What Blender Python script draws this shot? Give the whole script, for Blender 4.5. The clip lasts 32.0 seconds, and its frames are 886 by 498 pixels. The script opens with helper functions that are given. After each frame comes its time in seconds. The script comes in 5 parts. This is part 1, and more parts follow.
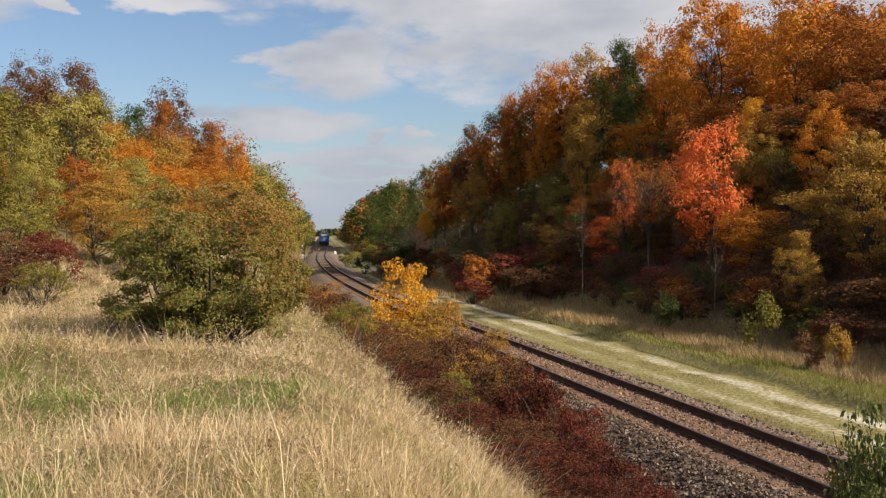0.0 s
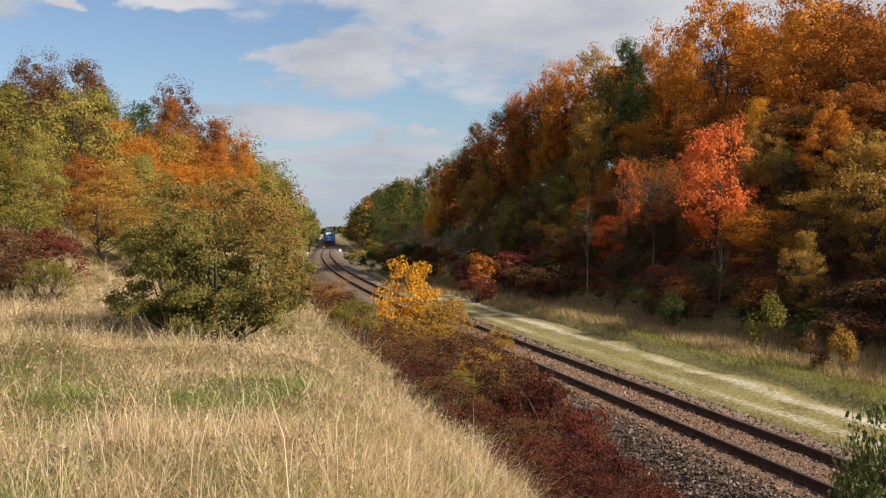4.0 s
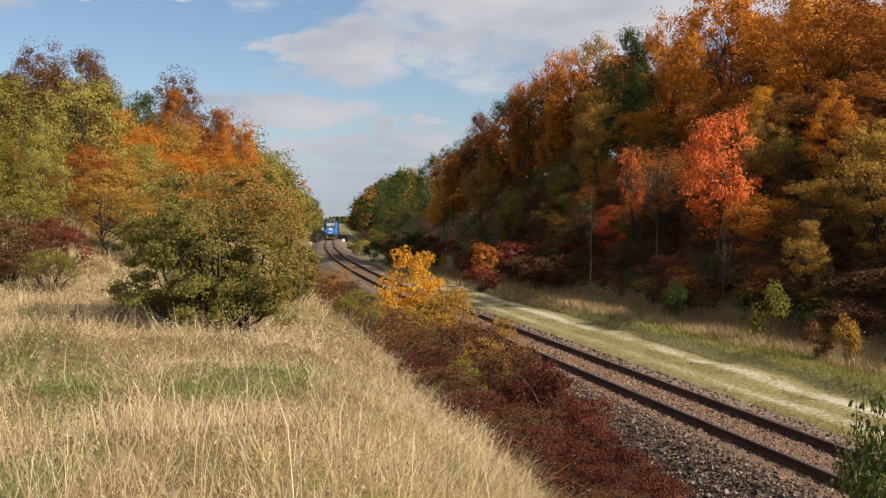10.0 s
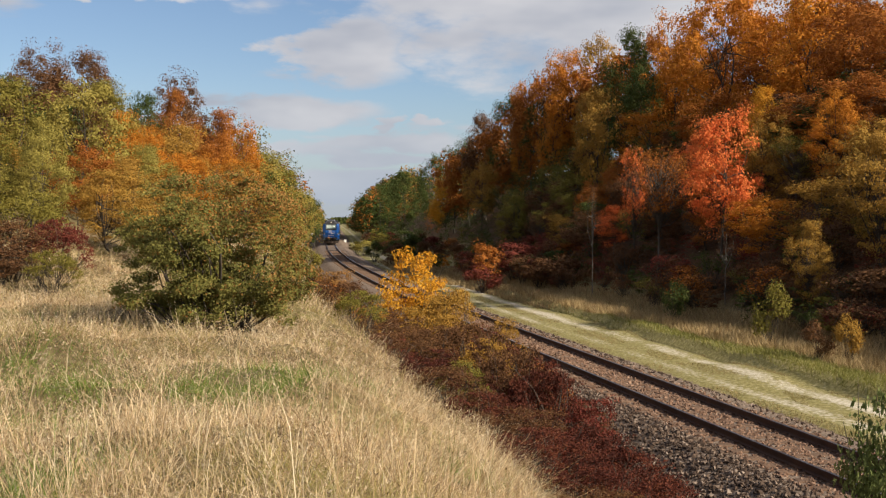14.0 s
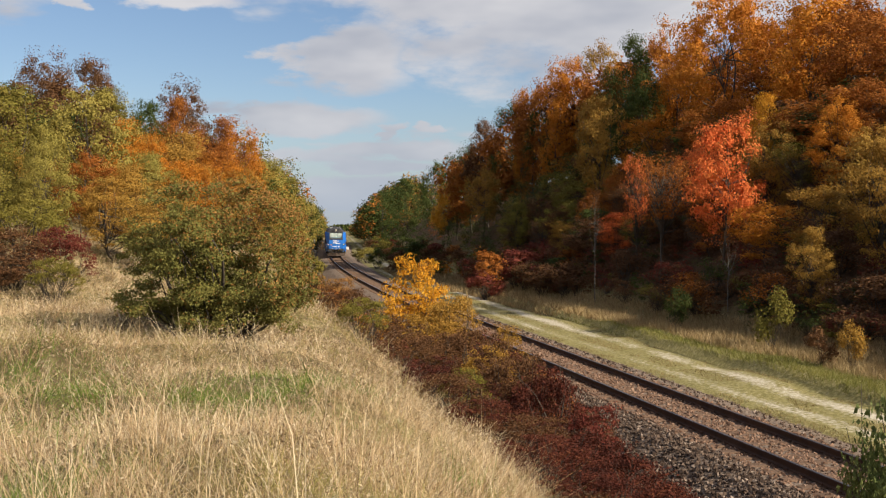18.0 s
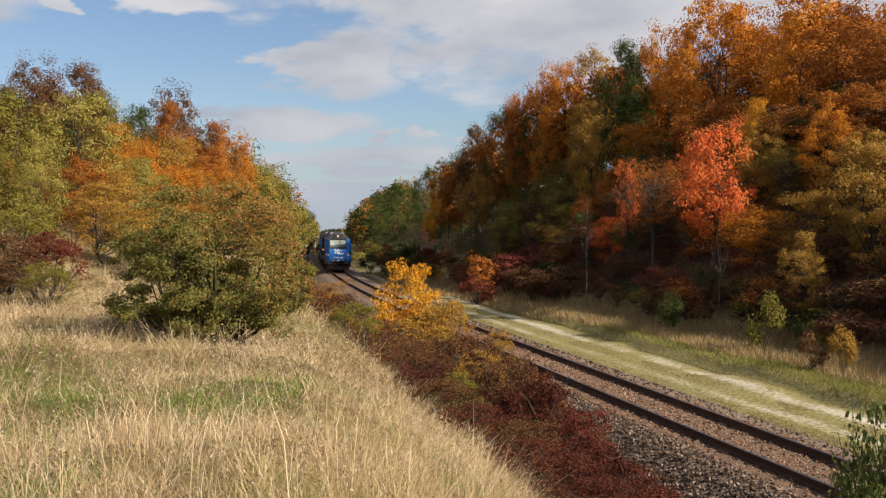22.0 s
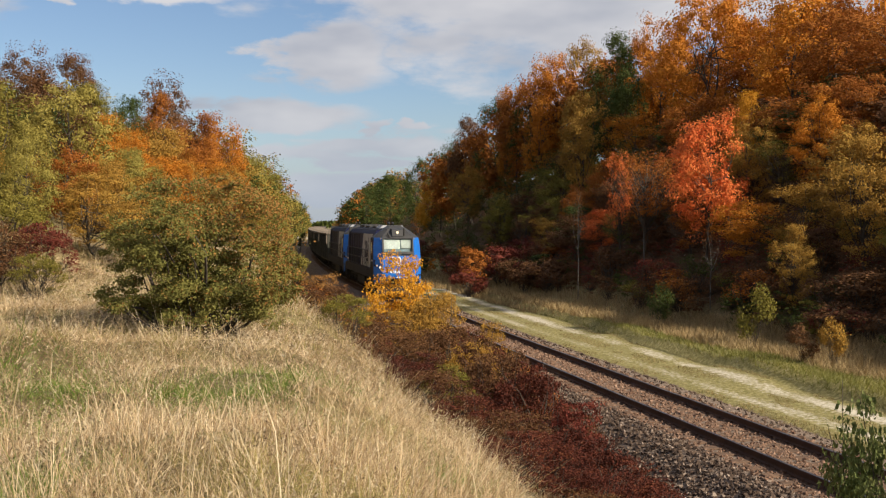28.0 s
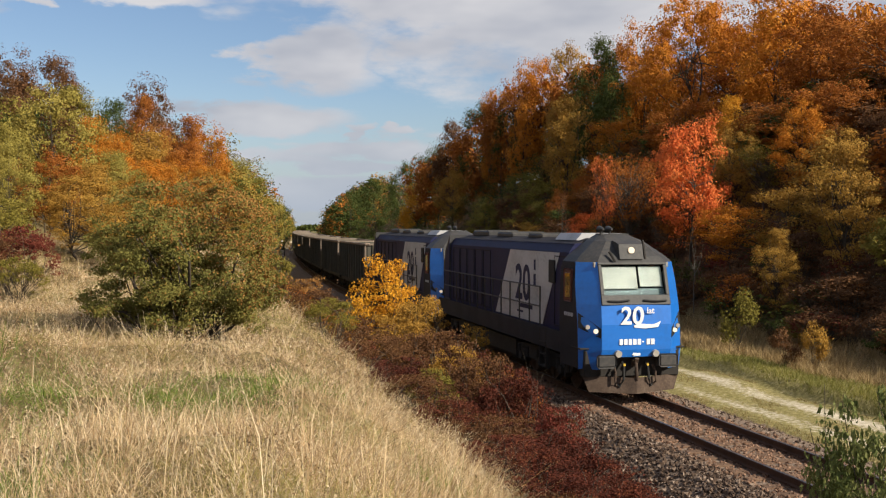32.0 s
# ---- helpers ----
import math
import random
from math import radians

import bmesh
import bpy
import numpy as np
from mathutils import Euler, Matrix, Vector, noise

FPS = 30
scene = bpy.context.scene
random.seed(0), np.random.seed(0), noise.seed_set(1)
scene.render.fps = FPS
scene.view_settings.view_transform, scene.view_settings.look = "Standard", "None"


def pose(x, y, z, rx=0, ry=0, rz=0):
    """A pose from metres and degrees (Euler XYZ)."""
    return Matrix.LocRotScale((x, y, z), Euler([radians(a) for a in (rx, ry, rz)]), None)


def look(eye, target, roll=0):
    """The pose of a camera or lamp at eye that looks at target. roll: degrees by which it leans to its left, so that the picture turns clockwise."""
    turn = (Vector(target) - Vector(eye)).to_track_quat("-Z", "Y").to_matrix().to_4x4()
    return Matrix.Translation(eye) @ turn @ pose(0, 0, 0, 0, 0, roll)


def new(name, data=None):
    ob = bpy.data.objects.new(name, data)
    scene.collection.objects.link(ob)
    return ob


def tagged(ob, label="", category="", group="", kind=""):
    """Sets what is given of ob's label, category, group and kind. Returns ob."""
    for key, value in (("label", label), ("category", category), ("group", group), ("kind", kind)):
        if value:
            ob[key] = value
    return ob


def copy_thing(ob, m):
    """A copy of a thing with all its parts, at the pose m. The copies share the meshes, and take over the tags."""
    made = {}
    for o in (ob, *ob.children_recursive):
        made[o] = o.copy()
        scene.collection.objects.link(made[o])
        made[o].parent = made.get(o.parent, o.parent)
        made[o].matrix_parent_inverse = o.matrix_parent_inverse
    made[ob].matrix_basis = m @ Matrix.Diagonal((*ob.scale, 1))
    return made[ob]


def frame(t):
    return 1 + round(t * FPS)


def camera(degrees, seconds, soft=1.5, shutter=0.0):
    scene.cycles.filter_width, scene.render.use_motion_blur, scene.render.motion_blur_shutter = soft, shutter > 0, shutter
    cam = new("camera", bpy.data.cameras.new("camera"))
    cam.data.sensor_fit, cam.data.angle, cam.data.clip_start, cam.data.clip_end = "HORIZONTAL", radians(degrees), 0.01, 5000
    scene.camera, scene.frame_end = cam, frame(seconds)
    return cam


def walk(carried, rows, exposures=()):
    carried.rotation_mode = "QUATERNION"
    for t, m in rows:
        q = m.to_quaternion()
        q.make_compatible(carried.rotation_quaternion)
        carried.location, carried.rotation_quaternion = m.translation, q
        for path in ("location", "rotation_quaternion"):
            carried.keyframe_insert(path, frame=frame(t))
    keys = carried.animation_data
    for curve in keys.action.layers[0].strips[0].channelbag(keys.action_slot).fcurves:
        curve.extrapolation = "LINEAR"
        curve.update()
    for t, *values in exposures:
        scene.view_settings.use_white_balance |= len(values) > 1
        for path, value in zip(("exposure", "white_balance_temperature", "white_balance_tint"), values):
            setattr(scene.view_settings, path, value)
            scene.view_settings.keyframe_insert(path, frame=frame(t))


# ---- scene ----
# ---------------------------------------------------------------- camera
cam = camera(45.0, 32.0, soft=1.25)
EYE = (0.0, 0.0, 4.58)
TURNS = [
    (0, 88.997, 0.048, -0.639), (0.5, 88.973, 0.155, -0.634), (1, 88.922, -0.005, -0.647), (1.5, 88.847, -0.090, -0.673),
    (2, 88.741, -0.162, -0.632), (2.5, 88.678, -0.274, -0.522), (3, 88.750, -0.164, -0.468), (3.5, 88.908, -0.202, -0.427),
    (5.5, 88.747, -0.227, -0.242), (6, 88.581, -0.191, -0.257), (6.5, 88.477, -0.140, -0.244), (7, 88.499, -0.003, -0.207),
    (7.5, 88.627, -0.027, -0.081), (8, 88.648, -0.141, -0.083), (8.5, 88.598, -0.147, -0.180), (9, 88.457, -0.131, -0.269),
    (9.5, 88.354, -0.165, -0.254), (10, 88.359, -0.176, -0.194), (10.5, 88.374, -0.105, -0.086), (11, 88.362, -0.117, -0.019),
    (11.5, 88.368, -0.082, 0.017), (12, 88.336, -0.141, 0.041), (12.5, 88.282, -0.113, 0.043), (13, 88.275, 0.0, 0.0),
    (13.5, 88.285, 0.008, -0.110), (14, 88.386, -0.075, -0.111), (14.5, 88.491, -0.091, -0.048), (16.5, 88.738, 0.112, 0.220),
    (17, 88.795, 0.092, 0.232), (17.5, 88.835, -0.024, 0.237), (18, 88.757, 0.006, 0.015), (18.5, 88.775, -0.003, -0.154),
    (19, 88.831, 0.010, -0.236), (19.5, 88.931, 0.028, -0.257), (20, 89.015, 0.006, -0.228), (20.5, 89.060, -0.002, -0.208),
    (21, 89.053, -0.010, -0.290), (21.5, 88.985, -0.033, -0.339), (22, 89.009, 0.032, -0.416), (22.5, 89.163, 0.007, -0.453),
    (23, 89.253, -0.077, -0.426), (23.5, 89.241, -0.023, -0.421), (24, 89.198, -0.036, -0.406), (24.5, 89.113, -0.060, -0.406),
    (25, 88.971, 0.058, -0.445), (25.5, 88.865, 0.043, -0.538), (27.5, 88.636, -0.114, -0.746), (28, 88.582, -0.090, -0.856),
    (28.5, 88.584, -0.092, -0.860), (29, 88.652, -0.170, -0.859), (29.5, 88.720, -0.244, -0.907), (30, 88.790, -0.315, -0.961),
    (30.5, 88.832, -0.352, -1.058), (31, 88.890, -0.213, -1.319), (31.5, 88.871, -0.270, -1.541), (32, 88.794, -0.194, -1.692)]
walk(cam, [(t, pose(*EYE, *turn)) for t, *turn in TURNS], exposures=[(0, 0.5), (32, 0.5)])

# ---------------------------------------------------------------- sky and sun
SUN_AZ, SUN_EL = radians(126), radians(32.5)      # azimuth from +y towards +x
SUN_DIR = Vector((math.sin(SUN_AZ) * math.cos(SUN_EL), math.cos(SUN_AZ) * math.cos(SUN_EL), math.sin(SUN_EL)))
sun = new("sun", bpy.data.lights.new("sun", "SUN"))
sun.data.energy, sun.data.angle, sun.data.color = 5.0, radians(0.6), (1.0, 0.90, 0.74)
sun.matrix_world = look(SUN_DIR * 300, (0, 0, 0))


def build_world():
    world = bpy.data.worlds.new("sky")
    scene.world = world
    world.use_nodes = True
    nt = world.node_tree
    nt.nodes.clear()
    N, L = nt.nodes.new, nt.links.new

    def op(kind, a, b=None, c=None):
        n = N("ShaderNodeMath")
        n.operation = kind
        for i, v in enumerate((a, b, c)):
            if v is None:
                continue
            if isinstance(v, (int, float)):
                n.inputs[i].default_value = v
            else:
                L(v, n.inputs[i])
        return n.outputs[0]

    sky = N("ShaderNodeTexSky")
    sky.sky_type, sky.sun_disc = "NISHITA", False
    sky.sun_elevation, sky.sun_rotation = SUN_EL, SUN_AZ
    sky.air_density, sky.dust_density, sky.ozone_density = 1.1, 0.15, 2.6
    co = N("ShaderNodeTexCoord")
    sep = N("ShaderNodeSeparateXYZ")
    L(co.outputs["Generated"], sep.inputs[0])
    az = op("ARCTAN2", sep.outputs[0], sep.outputs[1])
    el = op("ARCSINE", sep.outputs[2])
    # cloud-plane coordinates, so that clouds shrink towards the horizon
    flat = op("DIVIDE", 1.0, op("ADD", op("MAXIMUM", sep.outputs[2], 0.0), 0.12))
    comb = N("ShaderNodeCombineXYZ")
    L(az, comb.inputs[0])
    L(op("MULTIPLY", el, 2.6), comb.inputs[1])
    noise_a = N("ShaderNodeTexNoise")
    noise_a.inputs["Scale"].default_value, noise_a.inputs["Detail"].default_value = 9.0, 7.0
    noise_a.inputs["Roughness"].default_value = 0.6
    L(comb.outputs[0], noise_a.inputs["Vector"])
    plane = N("ShaderNodeCombineXYZ")
    L(op("MULTIPLY", sep.outputs[0], flat), plane.inputs[0])
    L(op("MULTIPLY", sep.outputs[1], flat), plane.inputs[1])
    noise_b = N("ShaderNodeTexNoise")
    noise_b.inputs["Scale"].default_value, noise_b.inputs["Detail"].default_value = 1.3, 6.0
    L(plane.outputs[0], noise_b.inputs["Vector"])
    wob = op("SUBTRACT", noise_a.outputs["Fac"], 0.5)
    warp = N("ShaderNodeSeparateColor")
    L(noise_a.outputs["Color"], warp.inputs[0])
    az_w = op("ADD", az, op("MULTIPLY", op("SUBTRACT", warp.outputs[0], 0.5), 0.16))
    el_w = op("ADD", el, op("MULTIPLY", op("SUBTRACT", warp.outputs[1], 0.5), 0.045))
    # the cloud banks over the cutting: azimuth, elevation, half width, half height
    banks = [(0.100, 0.235, 0.235, 0.118), (-0.085, 0.158, 0.06, 0.035), (0.30, 0.30, 0.25, 0.16), (-0.135, 0.098, 0.085, 0.017),
             (-0.125, 0.061, 0.062, 0.010), (-0.030, 0.071, 0.060, 0.011), (-0.070, 0.053, 0.075, 0.009), (-0.058, 0.086, 0.018, 0.006),
             (-0.245, 0.205, 0.055, 0.014), (-0.34, 0.197, 0.014, 0.006), (-0.02, 0.088, 0.016, 0.005), (-0.09, 0.03, 0.14, 0.014)]
    cover = None
    for a, e, ra, re in banks:
        da = op("DIVIDE", op("SUBTRACT", az_w, a), ra)
        de = op("DIVIDE", op("SUBTRACT", el_w, e), re)
        v = op("SUBTRACT", 1.0, op("ADD", op("MULTIPLY", da, da), op("MULTIPLY", de, de)))
        cover = v if cover is None else op("MAXIMUM", cover, v)
    cover = op("ADD", cover, op("MULTIPLY", wob, 2.2))
    high = op("SUBTRACT", op("MULTIPLY", noise_b.outputs["Fac"], 2.0), 1.0)
    aside = op("GREATER_THAN", op("ABSOLUTE", az), 0.5)
    cover = op("MAXIMUM", cover, op("SUBTRACT", op("MULTIPLY", high, 4.0), op("SUBTRACT", 0.6, aside)))
    mask = N("ShaderNodeMapRange")
    mask.interpolation_type = "SMOOTHSTEP"
    L(cover, mask.inputs["Value"])
    mask.inputs["From Min"].default_value, mask.inputs["From Max"].default_value = -0.20, 0.62
    tone = N("ShaderNodeValToRGB")
    tone.color_ramp.elements[0].position, tone.color_ramp.elements[0].color = 0.32, (4.5, 4.7, 5.4, 1)
    tone.color_ramp.elements[1].position, tone.color_ramp.elements[1].color = 0.62, (7.9, 7.7, 7.8, 1)
    noise_c = N("ShaderNodeTexNoise")
    noise_c.inputs["Scale"].default_value, noise_c.inputs["Detail"].default_value = 5.0, 4.0
    L(comb.outputs[0], noise_c.inputs["Vector"])
    L(noise_c.outputs["Fac"], tone.inputs["Fac"])
    mix = N("ShaderNodeMix")
    mix.data_type = "RGBA"
    L(op("MULTIPLY", mask.outputs[0], 0.92), mix.inputs["Factor"])
    tint = N("ShaderNodeMix")
    tint.data_type, tint.blend_type = "RGBA", "MULTIPLY"
    tint.inputs["Factor"].default_value = 1.0
    L(sky.outputs[0], tint.inputs["A"])
    tint.inputs["B"].default_value = (0.98, 0.99, 1.09, 1)
    L(tint.outputs["Result"], mix.inputs["A"])
    L(tone.outputs["Color"], mix.inputs["B"])
    haze = N("ShaderNodeMapRange")
    haze.interpolation_type = "SMOOTHSTEP"
    L(el, haze.inputs["Value"])
    for key, value in (("From Min", -0.02), ("From Max", 0.13), ("To Min", 0.85), ("To Max", 0.0)):
        haze.inputs[key].default_value = value
    low = N("ShaderNodeMix")
    low.data_type = "RGBA"
    L(haze.outputs[0], low.inputs["Factor"])
    L(mix.outputs["Result"], low.inputs["A"])
    low.inputs["B"].default_value = (3.9, 4.7, 5.9, 1)
    mix = low
    bg = N("ShaderNodeBackground")
    bg.inputs["Strength"].default_value = 0.065
    L(mix.outputs["Result"], bg.inputs["Color"])
    out = N("ShaderNodeOutputWorld")
    L(bg.outputs[0], out.inputs["Surface"])


build_world()


# ---------------------------------------------------------------- materials
def material(name, stops, scale=6.0, rough=0.8, metal=0.0, bump=0.0, bump_scale=40.0, island=0.0, per_object=0.0, translucent=0.0,
             spec=0.3, coat=0.0, fine=0.25):
    """A surface whose colour runs over the stops by noise, island or object chance."""
    m = bpy.data.materials.new(name)
    m.use_nodes = True
    nt = m.node_tree
    N, L = nt.nodes.new, nt.links.new
    bsdf = nt.nodes["Principled BSDF"]
    bsdf.inputs["Roughness"].default_value, bsdf.inputs["Metallic"].default_value = rough, metal
    bsdf.inputs["Specular IOR Level"].default_value = spec
    bsdf.inputs["Coat Weight"].default_value = coat
    co = N("ShaderNodeTexCoord")
    n1 = N("ShaderNodeTexNoise")
    n1.inputs["Scale"].default_value, n1.inputs["Detail"].default_value = scale, 5.0
    n2 = N("ShaderNodeTexNoise")
    n2.inputs["Scale"].default_value, n2.inputs["Detail"].default_value = scale * 9.0, 3.0
    L(co.outputs["Object"], n1.inputs["Vector"])
    L(co.outputs["Object"], n2.inputs["Vector"])

    def op(kind, a, b):
        n = N("ShaderNodeMath")
        n.operation = kind
        for i, v in enumerate((a, b)):
            if isinstance(v, (int, float)):
                n.inputs[i].default_value = v
            else:
                L(v, n.inputs[i])
        return n.outputs[0]

    fac = op("ADD", op("MULTIPLY", n1.outputs["Fac"], 1 - fine), op("MULTIPLY", n2.outputs["Fac"], fine))
    fac = op("ADD", op("MULTIPLY", op("SUBTRACT", fac, 0.5), 2.0), 0.5)
    if island:
        geo = N("ShaderNodeNewGeometry")
        fac = op("ADD", op("MULTIPLY", fac, 1 - island), op("MULTIPLY", geo.outputs["Random Per Island"], island))
    if per_object:
        info = N("ShaderNodeObjectInfo")
        fac = op("ADD", op("MULTIPLY", fac, 1 - per_object), op("MULTIPLY", info.outputs["Random"], per_object))
    ramp = N("ShaderNodeValToRGB")
    els = ramp.color_ramp.elements
    while len(els) < len(stops):
        els.new(0.5)
    for i, c in enumerate(stops):
        els[i].position = i / max(1, len(stops) - 1)
        els[i].color = (*c, 1)
    L(fac, ramp.inputs["Fac"])
    L(ramp.outputs["Color"], bsdf.inputs["Base Color"])
    if bump:
        n3 = N("ShaderNodeTexNoise")
        n3.inputs["Scale"].default_value, n3.inputs["Detail"].default_value = bump_scale, 4.0
        L(co.outputs["Object"], n3.inputs["Vector"])
        b = N("ShaderNodeBump")
        b.inputs["Strength"].default_value, b.inputs["Distance"].default_value = bump, 0.02
        L(n3.outputs["Fac"], b.inputs["Height"])
        L(b.outputs["Normal"], bsdf.inputs["Normal"])
    if translucent:
        tr = N("ShaderNodeBsdfTranslucent")
        L(ramp.outputs["Color"], tr.inputs["Color"])
        mx = N("ShaderNodeMixShader")
        mx.inputs[0].default_value = translucent
        L(bsdf.outputs[0], mx.inputs[1])
        L(tr.outputs[0], mx.inputs[2])
        L(mx.outputs[0], nt.nodes["Material Output"].inputs["Surface"])
    return m


def leaves(name, *stops, island=0.22, translucent=0.22):
    return material(name, stops, scale=5.0, rough=0.7, island=island, per_object=0.15, translucent=translucent, spec=0.12, fine=0.35)


LEAF = {
    "orange": leaves("orange_leaf", (0.27, 0.075, 0.010), (0.50, 0.185, 0.020), (0.66, 0.31, 0.04)),
    "rust": leaves("rust_leaf", (0.15, 0.046, 0.012), (0.33, 0.112, 0.020), (0.46, 0.20, 0.035)),
    "red": leaves("red_leaf", (0.38, 0.075, 0.025), (0.70, 0.165, 0.045), (0.68, 0.32, 0.07)),
    "crimson": leaves("crimson_leaf", (0.08, 0.022, 0.016), (0.17, 0.040, 0.027), (0.24, 0.085, 0.04)),
    "gold": leaves("gold_leaf", (0.36, 0.145, 0.016), (0.62, 0.295, 0.024), (0.80, 0.46, 0.05)),
    "ochre": leaves("ochre_leaf", (0.18, 0.095, 0.022), (0.37, 0.205, 0.038), (0.52, 0.325, 0.07)),
    "olive": leaves("olive_leaf", (0.085, 0.080, 0.018), (0.19, 0.16, 0.03), (0.32, 0.25, 0.055)),
    "lime": leaves("lime_leaf", (0.15, 0.130, 0.028), (0.30, 0.245, 0.055), (0.48, 0.38, 0.10)),
    "green": leaves("green_leaf", (0.030, 0.046, 0.012), (0.065, 0.085, 0.020), (0.13, 0.125, 0.03)),
    "verdant": leaves("verdant_leaf", (0.045, 0.062, 0.020), (0.12, 0.145, 0.045), (0.34, 0.33, 0.12)),
    "hawthorn": leaves("hawthorn_leaf", (0.07, 0.078, 0.020), (0.19, 0.175, 0.045), (0.35, 0.28, 0.08)),
    "russet": leaves("russet_leaf", (0.17, 0.10, 0.035), (0.34, 0.17, 0.05), (0.46, 0.23, 0.08)),
    "brown": leaves("brown_leaf", (0.05, 0.026, 0.014), (0.13, 0.062, 0.027), (0.25, 0.125, 0.048)),
    "dogwood": leaves("dogwood_leaf", (0.022, 0.009, 0.007), (0.065, 0.020, 0.013), (0.14, 0.038, 0.022), (0.24, 0.10, 0.035), island=0.6),
}
BARK = material("bark", [(0.035, 0.027, 0.020), (0.10, 0.08, 0.06)], scale=5, rough=0.9, bump=0.6)
PALE_BARK = material("pale_bark", [(0.06, 0.05, 0.04), (0.20, 0.18, 0.155)], scale=4, rough=0.8, bump=0.4)
STRAW = material("straw", [(0.11, 0.062, 0.026), (0.50, 0.345, 0.18), (0.72, 0.545, 0.33), (0.86, 0.72, 0.51)], scale=0.5, rough=0.6, island=0.75, translucent=0.25)
WITHERED = material("withered_straw", [(0.09, 0.048, 0.022), (0.32, 0.195, 0.095), (0.54, 0.38, 0.20)], scale=0.5, rough=0.65, island=0.75, translucent=0.25)
STALK = material("seed_stalk", [(0.34, 0.25, 0.13), (0.62, 0.50, 0.31), (0.72, 0.62, 0.44)], scale=0.5, rough=0.6, island=0.7, translucent=0.2)
HEADS = material("seed_head", [(0.12, 0.07, 0.035), (0.38, 0.27, 0.15), (0.72, 0.60, 0.42)], scale=0.6, rough=0.7, island=0.85, translucent=0.2)
REED = material("meadow_straw", [(0.17, 0.105, 0.045), (0.36, 0.25, 0.115), (0.52, 0.40, 0.21)], scale=0.3, rough=0.65, island=0.6, translucent=0.2)
BLADE = material("green_blade", [(0.050, 0.090, 0.012), (0.145, 0.215, 0.03), (0.33, 0.35, 0.08)], scale=0.5, rough=0.5, island=0.6, translucent=0.3)
FADED = material("faded_blade", [(0.17, 0.15, 0.04), (0.32, 0.27, 0.08), (0.50, 0.41, 0.16)], scale=0.5, rough=0.55, island=0.7, translucent=0.3)
MEADOW = material("meadow_blade", [(0.08, 0.090, 0.018), (0.19, 0.185, 0.038), (0.34, 0.28, 0.08)], scale=0.3, rough=0.6, island=0.5, translucent=0.25)
TURF = material("short_turf", [(0.14, 0.105, 0.04), (0.27, 0.20, 0.08), (0.40, 0.30, 0.14)], scale=0.3, rough=0.7, island=0.5, translucent=0.2)
WHITE_POST = material("whitewash", [(0.62, 0.60, 0.55), (0.80, 0.79, 0.75)], scale=3, rough=0.8)
RAIL_SIDE = material("rusty_rail", [(0.045, 0.022, 0.014), (0.11, 0.055, 0.032)], scale=3, rough=0.75, metal=0.2, bump=0.3)
RAIL_TOP = material("polished_rail_head", [(0.16, 0.14, 0.13), (0.32, 0.30, 0.28)], scale=2, rough=0.35, metal=0.9)
SLEEPER = material("sleeper_wood", [(0.09, 0.055, 0.035), (0.20, 0.12, 0.075)], scale=4, rough=0.9, bump=0.6, per_object=0.4)
STONE = material("ballast_stone", [(0.018, 0.011, 0.008), (0.055, 0.034, 0.023), (0.12, 0.078, 0.053), (0.42, 0.33, 0.26)], scale=3, rough=0.85, island=0.7, bump=0.2)
RUST_STONE = material("rusty_ballast", [(0.09, 0.050, 0.032), (0.19, 0.108, 0.068), (0.32, 0.205, 0.14)], scale=3, rough=0.9, island=0.7)
ONE_STONE = material("loose_stone", [(0.018, 0.011, 0.008), (0.055, 0.034, 0.023), (0.12, 0.078, 0.053), (0.42, 0.33, 0.26)], scale=3, rough=0.85, per_object=0.7)


# ---------------------------------------------------------------- mesh helpers
def part(name, bm, mat, parent=None, label=""):
    """One bmesh as one mesh object under its thing or part."""
    me = bpy.data.meshes.new(name)
    bm.normal_update()
    bm.to_mesh(me)
    bm.free()
    me.materials.append(mat)
    ob = new(name, me)
    ob.parent = parent
    if label:
        ob["label"] = label
    return ob


def raw_mesh(name, verts, faces, mat, smooth=False):
    """A mesh from arrays; faces all have the same number of corners."""
    verts, faces = np.asarray(verts, np.float32), np.asarray(faces, np.int32)
    me = bpy.data.meshes.new(name)
    k = faces.shape[1]
    me.vertices.add(len(verts))
    me.vertices.foreach_set("co", verts.ravel())
    me.loops.add(faces.size)
    me.loops.foreach_set("vertex_index", faces.ravel())
    me.polygons.add(len(faces))
    me.polygons.foreach_set("loop_start", np.arange(0, faces.size, k, dtype=np.int32))
    me.polygons.foreach_set("use_smooth", np.full(len(faces), smooth))
    me.update(calc_edges=True)
    if mat:
        me.materials.append(mat)
    return me


def box(bm, x0, x1, y0, y1, z0, z1, bevel=0.0, m=None):
    """A box added to bm, its edges bevelled."""
    r = bmesh.ops.create_cube(bm, size=1.0)
    vs = r["verts"]
    for v in vs:
        v.co = Vector(((x0 + x1) / 2 + v.co.x * (x1 - x0), (y0 + y1) / 2 + v.co.y * (y1 - y0), (z0 + z1) / 2 + v.co.z * (z1 - z0)))
    if bevel:
        es = list({e for v in vs for e in v.link_edges})
        r = bmesh.ops.bevel(bm, geom=es, offset=bevel, segments=1, affect="EDGES")
        vs = list({v for f in r["faces"] for v in f.verts} | {v for v in vs if v.is_valid})
    if m is not None:
        bmesh.ops.transform(bm, matrix=m, verts=vs)
    return vs


